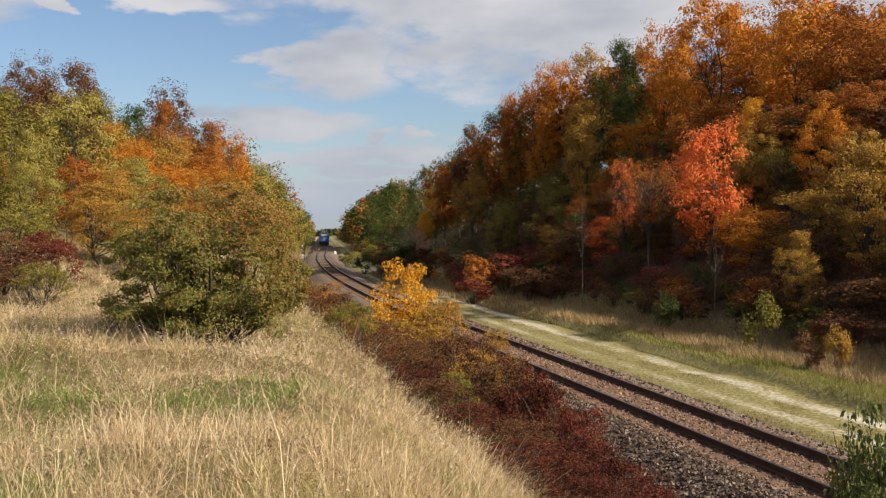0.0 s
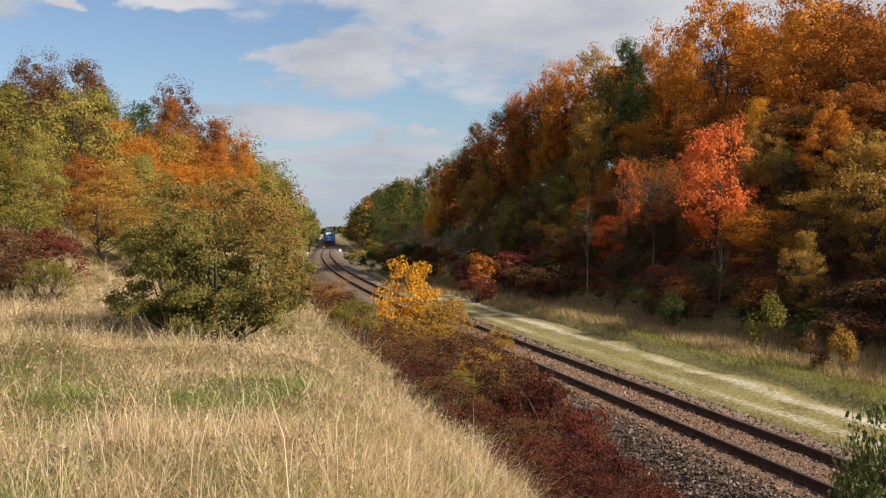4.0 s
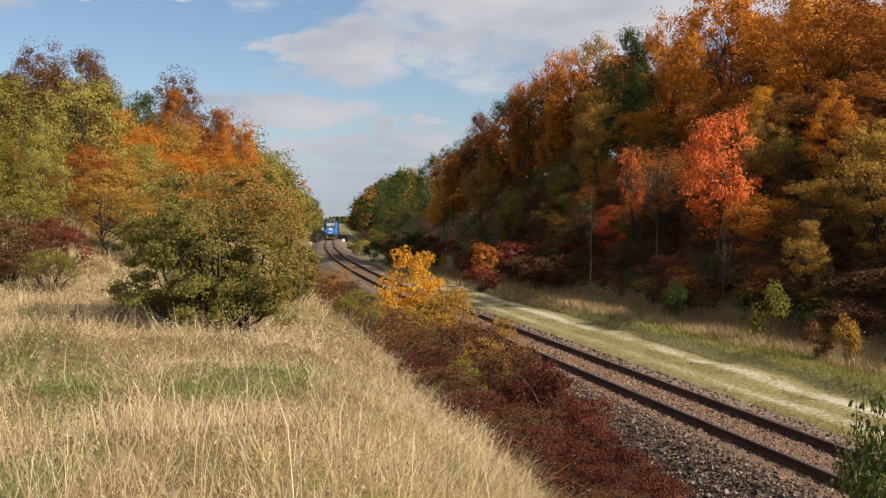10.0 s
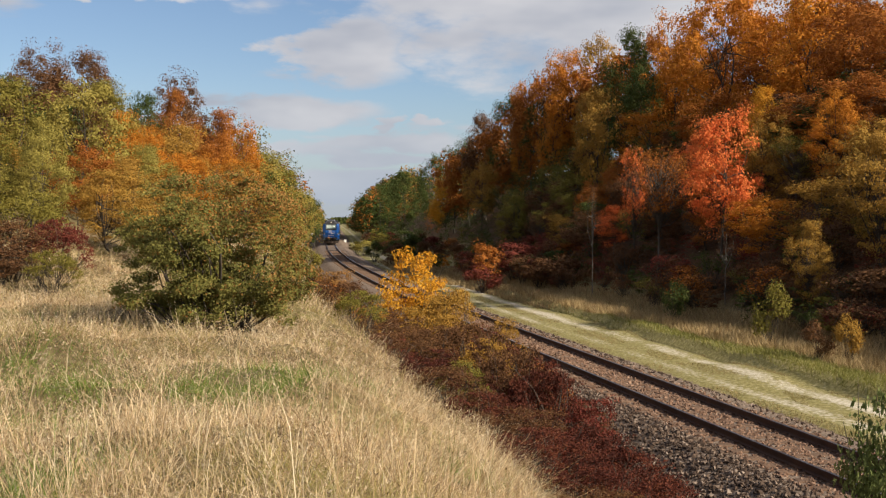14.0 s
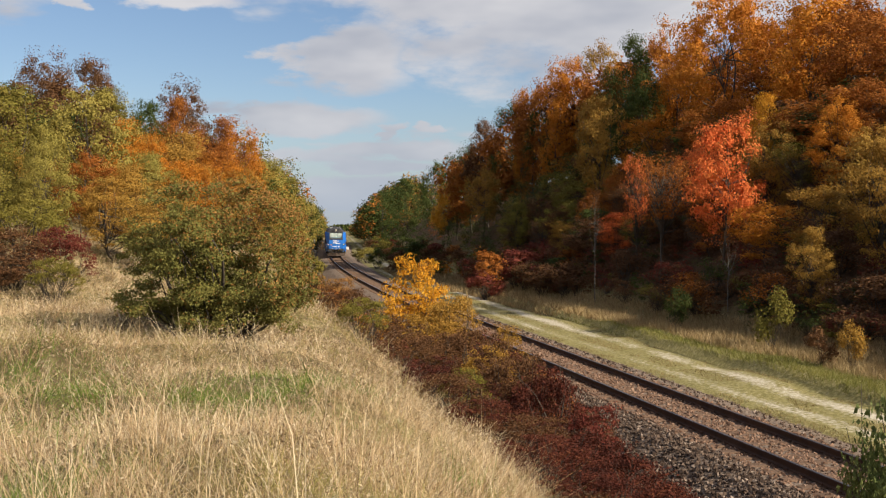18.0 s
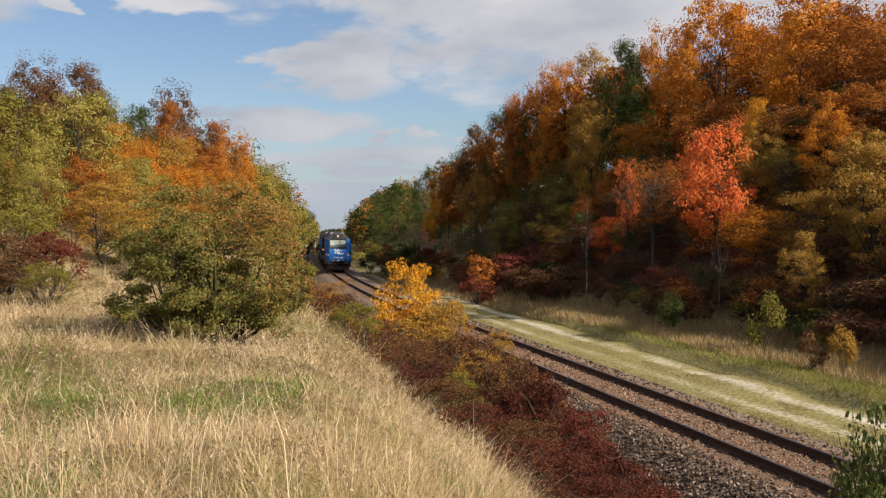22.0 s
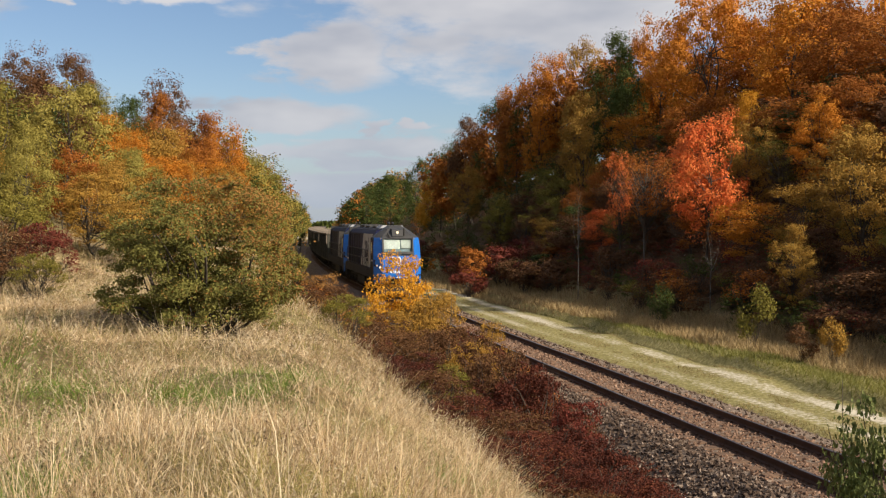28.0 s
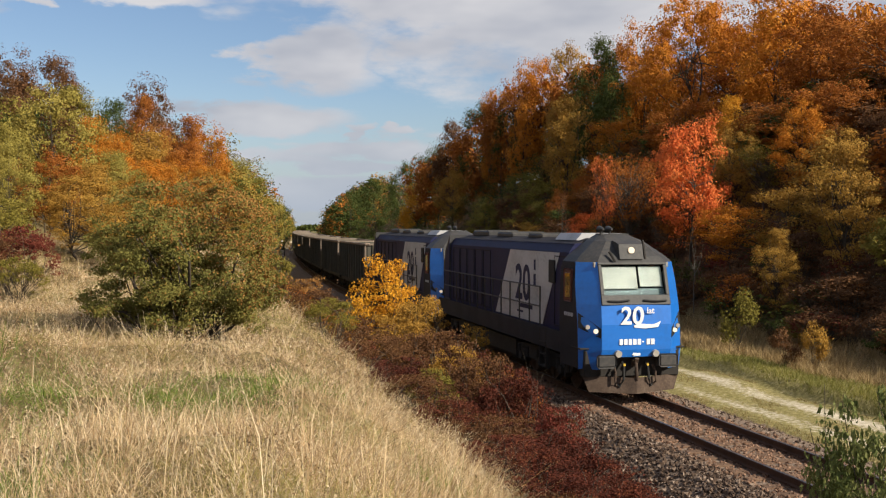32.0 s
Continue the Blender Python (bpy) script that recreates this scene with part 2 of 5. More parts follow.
def tube_arrays(path, radii, sides=6):
    """Verts and quad faces of a tapered tube along a path."""
    path = np.asarray(path, float)
    d = np.gradient(path, axis=0)
    d /= np.linalg.norm(d, axis=1)[:, None] + 1e-9
    ref = np.where(np.abs(d[:, 2:3]) > 0.9, np.array([[1.0, 0, 0]]), np.array([[0, 0, 1.0]]))
    a = np.cross(d, ref)
    a /= np.linalg.norm(a, axis=1)[:, None] + 1e-9
    b = np.cross(d, a)
    th = np.arange(sides) * 2 * np.pi / sides
    v = path[:, None] + np.asarray(radii)[:, None, None] * (np.cos(th)[None, :, None] * a[:, None] + np.sin(th)[None, :, None] * b[:, None])
    i, j = np.meshgrid(np.arange(len(path) - 1), np.arange(sides), indexing="ij")
    j2 = (j + 1) % sides
    f = np.stack([i * sides + j, i * sides + j2, (i + 1) * sides + j2, (i + 1) * sides + j], -1).reshape(-1, 4)
    return v.reshape(-1, 3), f


def join_arrays(pieces):
    vs, fs, n = [], [], 0
    for v, f in pieces:
        vs.append(v)
        fs.append(np.asarray(f) + n)
        n += len(v)
    return np.concatenate(vs), np.concatenate(fs)


# ---------------------------------------------------------------- the line of the track and the lie of the land
LINE_Y = np.arange(-300.0, 1200.0, 0.5)
LINE_K = np.interp(LINE_Y, [-200, 50, 90, 130, 165, 200, 230, 260, 300], [-0.21, -0.208, -0.17, -0.136, -0.118, -0.100, -0.088, -0.092, -0.102])
LINE_X = np.concatenate([[0], np.cumsum(0.25 * (LINE_K[1:] + LINE_K[:-1]))])
LINE_X += 5.32 - np.interp(31.3, LINE_Y, LINE_X)
LINE_S = np.concatenate([[0], np.cumsum(np.hypot(np.diff(LINE_X), np.diff(LINE_Y)))])
LINE_S -= np.interp(0.0, LINE_Y, LINE_S)


def line_x(y):
    return np.interp(y, LINE_Y, LINE_X)


def on_line(s):
    """The point of the track's centre line at the length s."""
    return np.interp(s, LINE_S, LINE_X), np.interp(s, LINE_S, LINE_Y)


def hash_noise(x, y, scale, seed=0):
    """Smooth value noise on arrays, -1 to 1."""
    x, y = np.asarray(x, float) / scale + seed * 17.3, np.asarray(y, float) / scale + seed * 5.7
    ix, iy = np.floor(x), np.floor(y)
    fx, fy = x - ix, y - iy
    fx, fy = fx * fx * (3 - 2 * fx), fy * fy * (3 - 2 * fy)

    def h(a, b):
        v = np.sin(a * 127.1 + b * 311.7 + seed * 74.7) * 43758.5453
        return (v - np.floor(v)) * 2 - 1
    return (h(ix, iy) * (1 - fx) + h(ix + 1, iy) * fx) * (1 - fy) + (h(ix, iy + 1) * (1 - fx) + h(ix + 1, iy + 1) * fx) * fy


def smooth(a, b, x):
    t = np.clip((x - a) / (b - a), 0, 1)
    return t * t * (3 - 2 * t)


def across(x, y):
    """The offset from the track's centre line, to the right positive."""
    return (np.asarray(x, float) - line_x(y)) * 0.979


def land(x, y):
    """The ground's height; the rail heads are at 0."""
    x, y = np.asarray(x, float), np.asarray(y, float)
    u = across(x, y)
    bed = np.interp(np.abs(u), [0, 1.75, 2.0, 3.25, 3.6], [-0.19, -0.21, -0.26, -0.82, -0.9])
    top = np.interp(y, [-20, 0, 8, 20, 32, 45, 80], [3.0, 2.95, 2.85, 2.45, 2.6, 3.3, 3.6])
    narrow = np.interp(y, [70, 160], [0.0, 1.0])
    a = -u + narrow * 1.0
    left = np.interp(a, [0, 4.3, 5.2], [-0.9, -0.9, -0.6])
    rise = smooth(4.6, 10.6 + 0.75 * (1 - smooth(10, 24, y)), a)
    left = left * (1 - rise) + top * rise + np.clip(a - 10.6, 0, 30) * 0.04
    hill = np.interp(y, [10, 45, 80, 160, 400], [0.5, 3.0, 6.0, 8.0, 8.0])
    left = left + smooth(13, 36, a - narrow * 9) * hill
    foot = np.interp(y, [20, 40, 63, 108, 200], [11.5, 10.5, 9.2, 6.5, 6.0])
    crest = np.interp(y, [-40, 10, 35, 60, 200, 400], [1.0, 5.0, 10.0, 11.5, 10.5, 9.0])
    r = smooth(0, 1, (u - foot) / 21.0)
    lin = np.clip((u - foot) / 19.0, 0, 1)
    right = -0.75 + 0.10 * smooth(3.5, 6.5, u) + 0.38 * smooth(6.95, 7.25, u + 0.3 * hash_noise(x, y, 6.0, 15)) * (1 - smooth(70, 95, y)) + crest * (0.5 * r + 0.5 * lin)
    side = np.where(u > 0, right, left)
    bump = 0.10 * hash_noise(x, y, 2.3, 1) + 0.25 * hash_noise(x, y, 9.0, 2) * smooth(8, 20, np.abs(u))
    lumps = (0.17 * hash_noise(x, y, 0.9, 11) + 0.28 * hash_noise(x, y, 2.1, 12)) * (u < -6) * smooth(2, 5, y) * (1 - smooth(45, 60, y))
    side = side + lumps + bump * smooth(3.4, 6.5, np.abs(u))
    k = smooth(3.3, 3.8, np.abs(u))
    return bed * (1 - k) + side * k


# ---------------------------------------------------------------- ground
def ground_material():
    """Earth, dry grass, turf, chalk and leaf litter, by the cover painted on the sheet."""
    m = bpy.data.materials.new("ground_cover")
    m.use_nodes = True
    nt = m.node_tree
    N, L = nt.nodes.new, nt.links.new
    bsdf = nt.nodes["Principled BSDF"]
    bsdf.inputs["Roughness"].default_value, bsdf.inputs["Specular IOR Level"].default_value = 0.95, 0.1
    co, att = N("ShaderNodeTexCoord"), N("ShaderNodeAttribute")
    att.attribute_name = "cover"
    sep = N("ShaderNodeSeparateColor")
    L(att.outputs["Color"], sep.inputs[0])

    def noise_at(scale, detail=5):
        n = N("ShaderNodeTexNoise")
        n.inputs["Scale"].default_value, n.inputs["Detail"].default_value = scale, detail
        L(co.outputs["Object"], n.inputs["Vector"])
        return n.outputs["Fac"]

    def ramp(fac, *stops):
        r = N("ShaderNodeValToRGB")
        while len(r.color_ramp.elements) < len(stops):
            r.color_ramp.elements.new(0.5)
        for i, c in enumerate(stops):
            r.color_ramp.elements[i].position, r.color_ramp.elements[i].color = 0.25 + 0.5 * i / (len(stops) - 1), (*c, 1)
        L(fac, r.inputs["Fac"])
        return r.outputs["Color"]

    def mixed(mask, sharp, a, b, grain=3.1, amount=1.5):
        """b over a where the mask, broken up by noise, is high."""
        s = N("ShaderNodeMath")
        s.operation = "ADD"
        L(mask, s.inputs[0])
        n = N("ShaderNodeMath")
        n.operation = "MULTIPLY_ADD"
        L(noise_at(grain, 9), n.inputs[0])
        n.inputs[1].default_value, n.inputs[2].default_value = amount, -amount / 2
        L(n.outputs[0], s.inputs[1])
        r = N("ShaderNodeMapRange")
        L(s.outputs[0], r.inputs["Value"])
        r.inputs["From Min"].default_value, r.inputs["From Max"].default_value = 0.5 - sharp, 0.5 + sharp
        x = N("ShaderNodeMix")
        x.data_type = "RGBA"
        L(r.outputs[0], x.inputs["Factor"])
        L(a, x.inputs["A"])
        L(b, x.inputs["B"])
        return x.outputs["Result"]

    base = ramp(noise_at(7.0, 8), (0.065, 0.048, 0.022), (0.14, 0.10, 0.05), (0.24, 0.18, 0.095))
    turf = ramp(noise_at(9.0, 8), (0.125, 0.113, 0.040), (0.245, 0.210, 0.08), (0.39, 0.325, 0.16))
    chalk = ramp(noise_at(11.0, 9), (0.26, 0.22, 0.15), (0.50, 0.44, 0.33), (0.72, 0.65, 0.52))
    litter = ramp(noise_at(13.0, 9), (0.030, 0.018, 0.010), (0.075, 0.042, 0.022), (0.15, 0.085, 0.04))
    grit = ramp(noise_at(17.0, 9), (0.07, 0.05, 0.038), (0.19, 0.14, 0.105), (0.34, 0.26, 0.20))
    c = mixed(sep.outputs[1], 0.3, base, turf)
    c = mixed(sep.outputs[2], 0.3, c, litter)
    c = mixed(sep.outputs[0], 0.28, c, chalk, 7.0, 2.0)
    c = mixed(att.outputs["Alpha"], 0.15, c, grit)
    L(c, bsdf.inputs["Base Color"])
    b = N("ShaderNodeBump")
    b.inputs["Strength"].default_value, b.inputs["Distance"].default_value = 0.7, 0.06
    L(noise_at(14.0, 8), b.inputs["Height"])
    L(b.outputs["Normal"], bsdf.inputs["Normal"])
    return m


def build_ground():
    us = np.concatenate([[-900, -500, -250, -150, -100, -75], np.arange(-60, -16, 2.0), np.arange(-16, -4, 0.6), np.arange(-4, 14, 0.3),
                         np.arange(14, 60, 2.0), [62, 75, 100, 150, 250, 500, 900]])
    ys = np.concatenate([[-300, -200, -120, -80], np.arange(-50, 0, 4.0), np.arange(0, 60, 0.5), np.arange(60, 130, 1.0), np.arange(130, 320, 4.0),
                         [330, 350, 400, 450, 520, 600, 750, 900, 1100]])
    U, Y = np.meshgrid(us, ys)
    X = line_x(Y) + U / 0.979
    Z = land(X, Y)
    far = smooth(60, 200, np.abs(U))
    Z = Z * (1 - far * 0.3)
    n, k = U.shape
    i, j = np.meshgrid(np.arange(n - 1), np.arange(k - 1), indexing="ij")
    f = np.stack([i * k + j, i * k + j + 1, (i + 1) * k + j + 1, (i + 1) * k + j], -1).reshape(-1, 4)
    me = raw_mesh("ground", np.stack([X, Y, Z], -1).reshape(-1, 3), f, ground_material(), smooth=True)
    wander = 0.35 * hash_noise(X, Y, 11.0, 4)
    chalk = 1.0 * np.exp(-((U - 6.05 - wander) / 0.40) ** 2) + 0.60 * np.exp(-((U - 4.5 - wander) / 0.30) ** 2)
    chalk = np.clip(chalk * (0.88 + 0.45 * hash_noise(X, Y, 5.0, 5) + 0.4 * hash_noise(X, Y, 1.2, 16)), 0, 1) * (1 - 0.2 * smooth(90, 140, Y))
    chalk = np.maximum(chalk, 0.7 * np.exp(-((U + 3.9) / 0.5) ** 2) * (hash_noise(X, Y, 2.0, 6) > 0.25))
    turf = np.where(U > 3.2, 0.95 - 0.4 * smooth(9.0, 11.5, U), 0.25 + 0.3 * hash_noise(X, Y, 3.0, 7))
    litter = np.where(U > 0, smooth(10.0, 14.0, U), smooth(18, 27, -U))
    grit = (np.abs(U) < 3.5) * 1.0
    col = np.clip(np.stack([chalk, turf, litter, grit], -1), 0, 1).reshape(-1, 4).astype(np.float32)
    lay = me.attributes.new("cover", "FLOAT_COLOR", "POINT")
    lay.data.foreach_set("color", col.ravel())
    tagged(new("ground", me), "grassy railway cutting with chalky vehicle track and leaf litter", "ground", kind="structure")


build_ground()


# ---------------------------------------------------------------- railway track
def build_rail(off, name="rail"):
    """One rail of foot, web and head along the line, with a bright head."""
    prof = [(-0.07, -0.17), (0.07, -0.17), (0.07, -0.155), (0.012, -0.13), (0.012, -0.045), (0.036, -0.035), (0.036, -0.006), (0.026, 0.0), (-0.026, 0.0),
            (-0.036, -0.006), (-0.036, -0.035), (-0.012, -0.045), (-0.012, -0.13), (-0.07, -0.155)]
    s = np.concatenate([np.arange(-60, 240, 1.5), np.arange(240, 700, 10.0)])
    x, y = on_line(s)
    dx, dy = np.gradient(x), np.gradient(y)
    ln = np.hypot(dx, dy)
    nx, ny = dy / ln, -dx / ln
    P = np.array(prof)
    v = np.stack([x[:, None] + (off + P[:, 0]) * nx[:, None], y[:, None] + (off + P[:, 0]) * ny[:, None], np.tile(P[:, 1], (len(s), 1))], -1)
    n, k = len(s), len(P)
    i, j = np.meshgrid(np.arange(n - 1), np.arange(k), indexing="ij")
    f = np.stack([i * k + j, i * k + (j + 1) % k, (i + 1) * k + (j + 1) % k, (i + 1) * k + j], -1)
    me = raw_mesh(name, v.reshape(-1, 3), f.reshape(-1, 4), RAIL_SIDE)
    me.materials.append(RAIL_TOP)
    me.polygons.foreach_set("material_index", np.tile(np.isin(np.arange(k), (6, 7, 8)).astype(np.int32), n - 1))
    ob = new(name, me)
    return tagged(ob, "rust-brown steel rail with a worn bright head", "rail", "rails of the track")


for side in (-0.7535, 0.7535):
    build_rail(side)


def build_sleepers():
    bm = bmesh.new()
    box(bm, -1.3, 1.3, -0.13, 0.13, -0.36, -0.172, 0.012)
    first = part("sleeper", bm, SLEEPER)
    tagged(first, "weathered brown wooden sleeper half sunk in ballast", "sleeper", "sleepers under the rails")
    for o in (-0.7535, 0.7535):
        plate = bmesh.new()
        box(plate, o - 0.16, o + 0.16, -0.07, 0.07, -0.171, -0.158, 0.004)
        for b in (-0.11, 0.11):
            box(plate, o + b - 0.02, o + b + 0.02, -0.045, 0.045, -0.16, -0.12)
        part("baseplate", plate, RAIL_SIDE, first)
    for i in range(int(150 / 0.62)):
        s = 12.0 + i * 0.62
        (x0, y0), (x1, y1) = on_line(s - 0.2), on_line(s + 0.2)
        m = pose((x0 + x1) / 2, (y0 + y1) / 2, random.uniform(-0.004, 0.004), 0, 0, math.degrees(math.atan2(y1 - y0, x1 - x0)) - 90 + random.uniform(-0.8, 0.8))
        if i == 0:
            first.matrix_basis = m
        else:
            copy_thing(first, m)


build_sleepers()


# ---------------------------------------------------------------- plants
RNG = np.random.default_rng(7)


def unit_vectors(n, rng):
    v = rng.normal(size=(n, 3))
    return v / np.linalg.norm(v, axis=1)[:, None]


def leaf_axes(n, rng, facing, loose=0.55):
    """Two axes in each leaf's plane; the leaf faces outwards, more or less."""
    nrm = unit_vectors(n, rng) * loose
    if facing is not None:
        nrm = nrm + facing / (np.linalg.norm(facing, axis=1)[:, None] + 1e-9)
    nrm /= np.linalg.norm(nrm, axis=1)[:, None] + 1e-9
    a = np.cross(nrm, unit_vectors(n, rng))
    a /= np.linalg.norm(a, axis=1)[:, None] + 1e-9
    return a, np.cross(nrm, a), nrm


def leaf_quads(centres, sizes, rng, facing=None, slim=0.55, loose=1.5):
    """Leaf-shaped, slightly folded lozenges round the centres."""
    n = len(centres)
    a, b, c = leaf_axes(n, rng, facing, loose)
    s = np.asarray(sizes).reshape(-1, 1) * 0.5
    v = np.stack([centres - a * s, centres + b * s * slim - a * s * 0.1 + c * s * 0.2, centres + a * s, centres - b * s * slim - a * s * 0.1 + c * s * 0.2], 1)
    return v.reshape(-1, 3), np.arange(4 * n).reshape(-1, 4)


def leaf_tris(centres, sizes, rng, facing=None, slim=0.42):
    """The same as single triangles, for trees further off."""
    n = len(centres)
    a, b, _ = leaf_axes(n, rng, facing)
    a[:, 2], b[:, 2] = a[:, 2] * 0.72, b[:, 2] * 0.72
    s = np.asarray(sizes).reshape(-1, 1)
    v = np.stack([centres - a * s * 0.6, centres + a * s * 0.4 + b * s * slim, centres + a * s * 0.4 - b * s * slim], 1)
    return v.reshape(-1, 3), np.arange(3 * n).reshape(-1, 3)


def clumped(n_clumps, per, rng, centre, radii, spread, low=-1.0, hollow=0.36, lump=0.35, lobes=18):
    """Leaf places in clumps over the rounded lobes of an uneven crown. Also the clumps' centres and the way each leaf faces."""
    lobe = unit_vectors(lobes * 5, rng)
    lobe = lobe[lobe[:, 2] > low][:lobes]
    size = (0.30 + 0.20 * rng.random(len(lobe)) * (0.5 + lump))[:, None]
    mid = lobe * (hollow + 0.30 * rng.random((len(lobe), 1)))
    which = rng.integers(0, len(lobe), n_clumps)
    d = unit_vectors(n_clumps, rng) + lobe[which] * 0.75
    d /= np.linalg.norm(d, axis=1)[:, None]
    radii, centre = np.asarray(radii), np.asarray(centre)
    c = centre + (mid[which] + d * size[which] * (0.55 + 0.45 * rng.random((n_clumps, 1)))) * radii
    own = np.repeat(np.arange(n_clumps), rng.poisson(per, n_clumps))
    wide = spread * (0.45 + 0.9 * rng.random(n_clumps))
    jit = rng.normal(size=(len(own), 3))
    jit *= np.minimum(1.0, 1.5 / (np.linalg.norm(jit, axis=1)[:, None] + 1e-9))
    p = c[own] + jit * wide[own][:, None] * np.array([1.3, 1.3, 0.65])
    way = (p - centre - mid[which][own] * radii) / radii + np.array([0, 0, 0.15])
    way = way / (np.linalg.norm(way, axis=1)[:, None] + 1e-9) + 0.9 * jit / (np.linalg.norm(jit, axis=1)[:, None] + 1e-9)
    return p, c, way


def branch(p0, p1, r0, r1, rng, bend=0.12, steps=5, sides=5):
    t = np.linspace(0, 1, steps)[:, None]
    ln = np.linalg.norm(np.asarray(p1) - np.asarray(p0))
    path = np.asarray(p0) * (1 - t) + np.asarray(p1) * t + np.sin(t * np.pi) * rng.normal(size=3) * bend * ln + rng.normal(size=(steps, 3)) * 0.02 * ln * np.sin(t * np.pi)
    return tube_arrays(path, np.linspace(r0, r1, steps), sides)


def tree_meshes(seed, clumps=90, per=70, leaf=0.022, narrow=False, low=-0.75, spread=0.075, limbs=22, base=0.42):
    """A trunk mesh and a crown mesh of a tree 1 m high and 1 m wide."""
    rng = np.random.default_rng(seed)
    centre = (0, 0, base + (1 - base) * 0.46)
    radii = (0.43, 0.43, (1 - base) * 0.50)
    p, c, way = clumped(clumps, per, rng, centre, radii, spread, low)
    p, way = p[p[:, 2] > 0.08], way[p[:, 2] > 0.08]
    p[:, 2] = np.minimum(p[:, 2], 1.0 - 0.03 * rng.random(len(p)))
    v, f = leaf_tris(p, leaf * (0.6 + 0.8 * rng.random(len(p))), rng, way)
    crown = raw_mesh("crown", v, f, LEAF["orange"])
    lean = rng.normal(size=2) * 0.03
    fork = np.array([lean[0], lean[1], base * 0.95])
    tip = np.array([lean[0] * 2, lean[1] * 2, 0.72])
    r = 0.0115
    pieces = [branch((0, 0, -0.04), fork, r * 1.3, r, rng, 0.03, 6, 7), branch(fork, tip, r, 0.003, rng, 0.05, 6, 6)]
    order = rng.permutation(len(c))[:limbs]
    for k in order:
        t = rng.random() * 0.75
        start = fork * (1 - t) + tip * t if c[k][2] > base else np.array([lean[0] * 0.6, lean[1] * 0.6, base * 0.7])
        pieces.append(branch(start, c[k], 0.007 * (1 - 0.5 * t), 0.0015, rng, 0.1, 4, 3))
    tv, tf = join_arrays(pieces)
    return raw_mesh("trunk", tv, tf, BARK, True), crown


def shrub_meshes(seed, clumps=80, per=70, leaf=0.03, stems=16, spread=0.08, low=-0.35, height=0.5, hollow=0.35, shape=leaf_tris, lump=0.35):
    """Stems and leaves of a bush 1 m high and 1 m wide, leafy down to the ground."""
    rng = np.random.default_rng(seed)
    p, c, way = clumped(clumps, per, rng, (0, 0, height), (0.46, 0.46, 0.46), spread, low, hollow, lump, 12)
    p, way = p[p[:, 2] > 0.02], way[p[:, 2] > 0.02]
    v, f = shape(p, leaf * (0.6 + 0.8 * rng.random(len(p))), rng, way)
    foliage = raw_mesh("foliage", v, f, LEAF["orange"])
    pieces = []
    for k in rng.permutation(len(c))[:stems]:
        foot = np.array([*(rng.normal(size=2) * 0.05), -0.04])
        end = np.maximum(c[k] * rng.uniform(1.0, 1.22), (-9, -9, 0.1))
        pieces.append(branch(foot, end, 0.009, 0.0018, rng, 0.1, 5, 3))
    tv, tf = join_arrays(pieces)
    return raw_mesh("branchwork", tv, tf, BARK, True), foliage


PROTO = {
    "broad": [tree_meshes(s, clumps=170, per=80, leaf=0.0165, base=0.14, low=-0.95, spread=0.046) for s in (11, 12, 13, 14)],
    "fine": [tree_meshes(s, clumps=210, per=100, leaf=0.0130, base=0.10, low=-0.95, limbs=50, spread=0.042) for s in (18, 19)],
    "mid": [tree_meshes(s, clumps=130, per=84, leaf=0.0155, base=0.12, low=-0.95, limbs=12, spread=0.050) for s in (15, 16, 17)],
    "slim": [tree_meshes(s, clumps=130, per=80, leaf=0.0175, low=-0.95, spread=0.048, base=0.12) for s in (31, 32)],
    "airy": [tree_meshes(s, clumps=110, per=40, leaf=0.0150, limbs=90, spread=0.05, base=0.28) for s in (41, 42)],
    "sapling": [tree_meshes(s, clumps=30, per=30, leaf=0.0170, limbs=14, spread=0.05, base=0.42) for s in (43, 44)],
    "plain": [tree_meshes(s, clumps=80, per=36, leaf=0.036, limbs=8, spread=0.06, base=0.14, low=-0.95) for s in (45, 46)],
    "bush": [shrub_meshes(s, clumps=80, per=34, leaf=0.038, spread=0.068, low=-0.9, height=0.48) for s in (51, 52, 53)],
    "twiggy_bush": [shrub_meshes(s, clumps=70, per=20, leaf=0.032, stems=40, spread=0.08, height=0.44, low=-0.9) for s in (54, 55)],
    "spray_bush": [shrub_meshes(s, clumps=110, per=70, leaf=0.0225, stems=34, spread=0.046, low=-0.25, hollow=0.5, shape=leaf_quads, lump=0.6) for s in (56, 57)],
    "fine_bush": [shrub_meshes(s, clumps=130, per=46, leaf=0.026, stems=26, spread=0.048, shape=leaf_quads, hollow=0.5, lump=0.75) for s in (61, 62, 63)],
}
WORDS = {"orange": "orange", "rust": "rust-brown", "red": "bright orange-red", "crimson": "dark crimson", "gold": "golden yellow", "ochre": "ochre-yellow", "olive": "olive-green",
         "lime": "yellow-green", "green": "dark green", "hawthorn": "green and russet", "brown": "withered brown", "dogwood": "deep red", "russet": "russet", "verdant": "fresh green"}


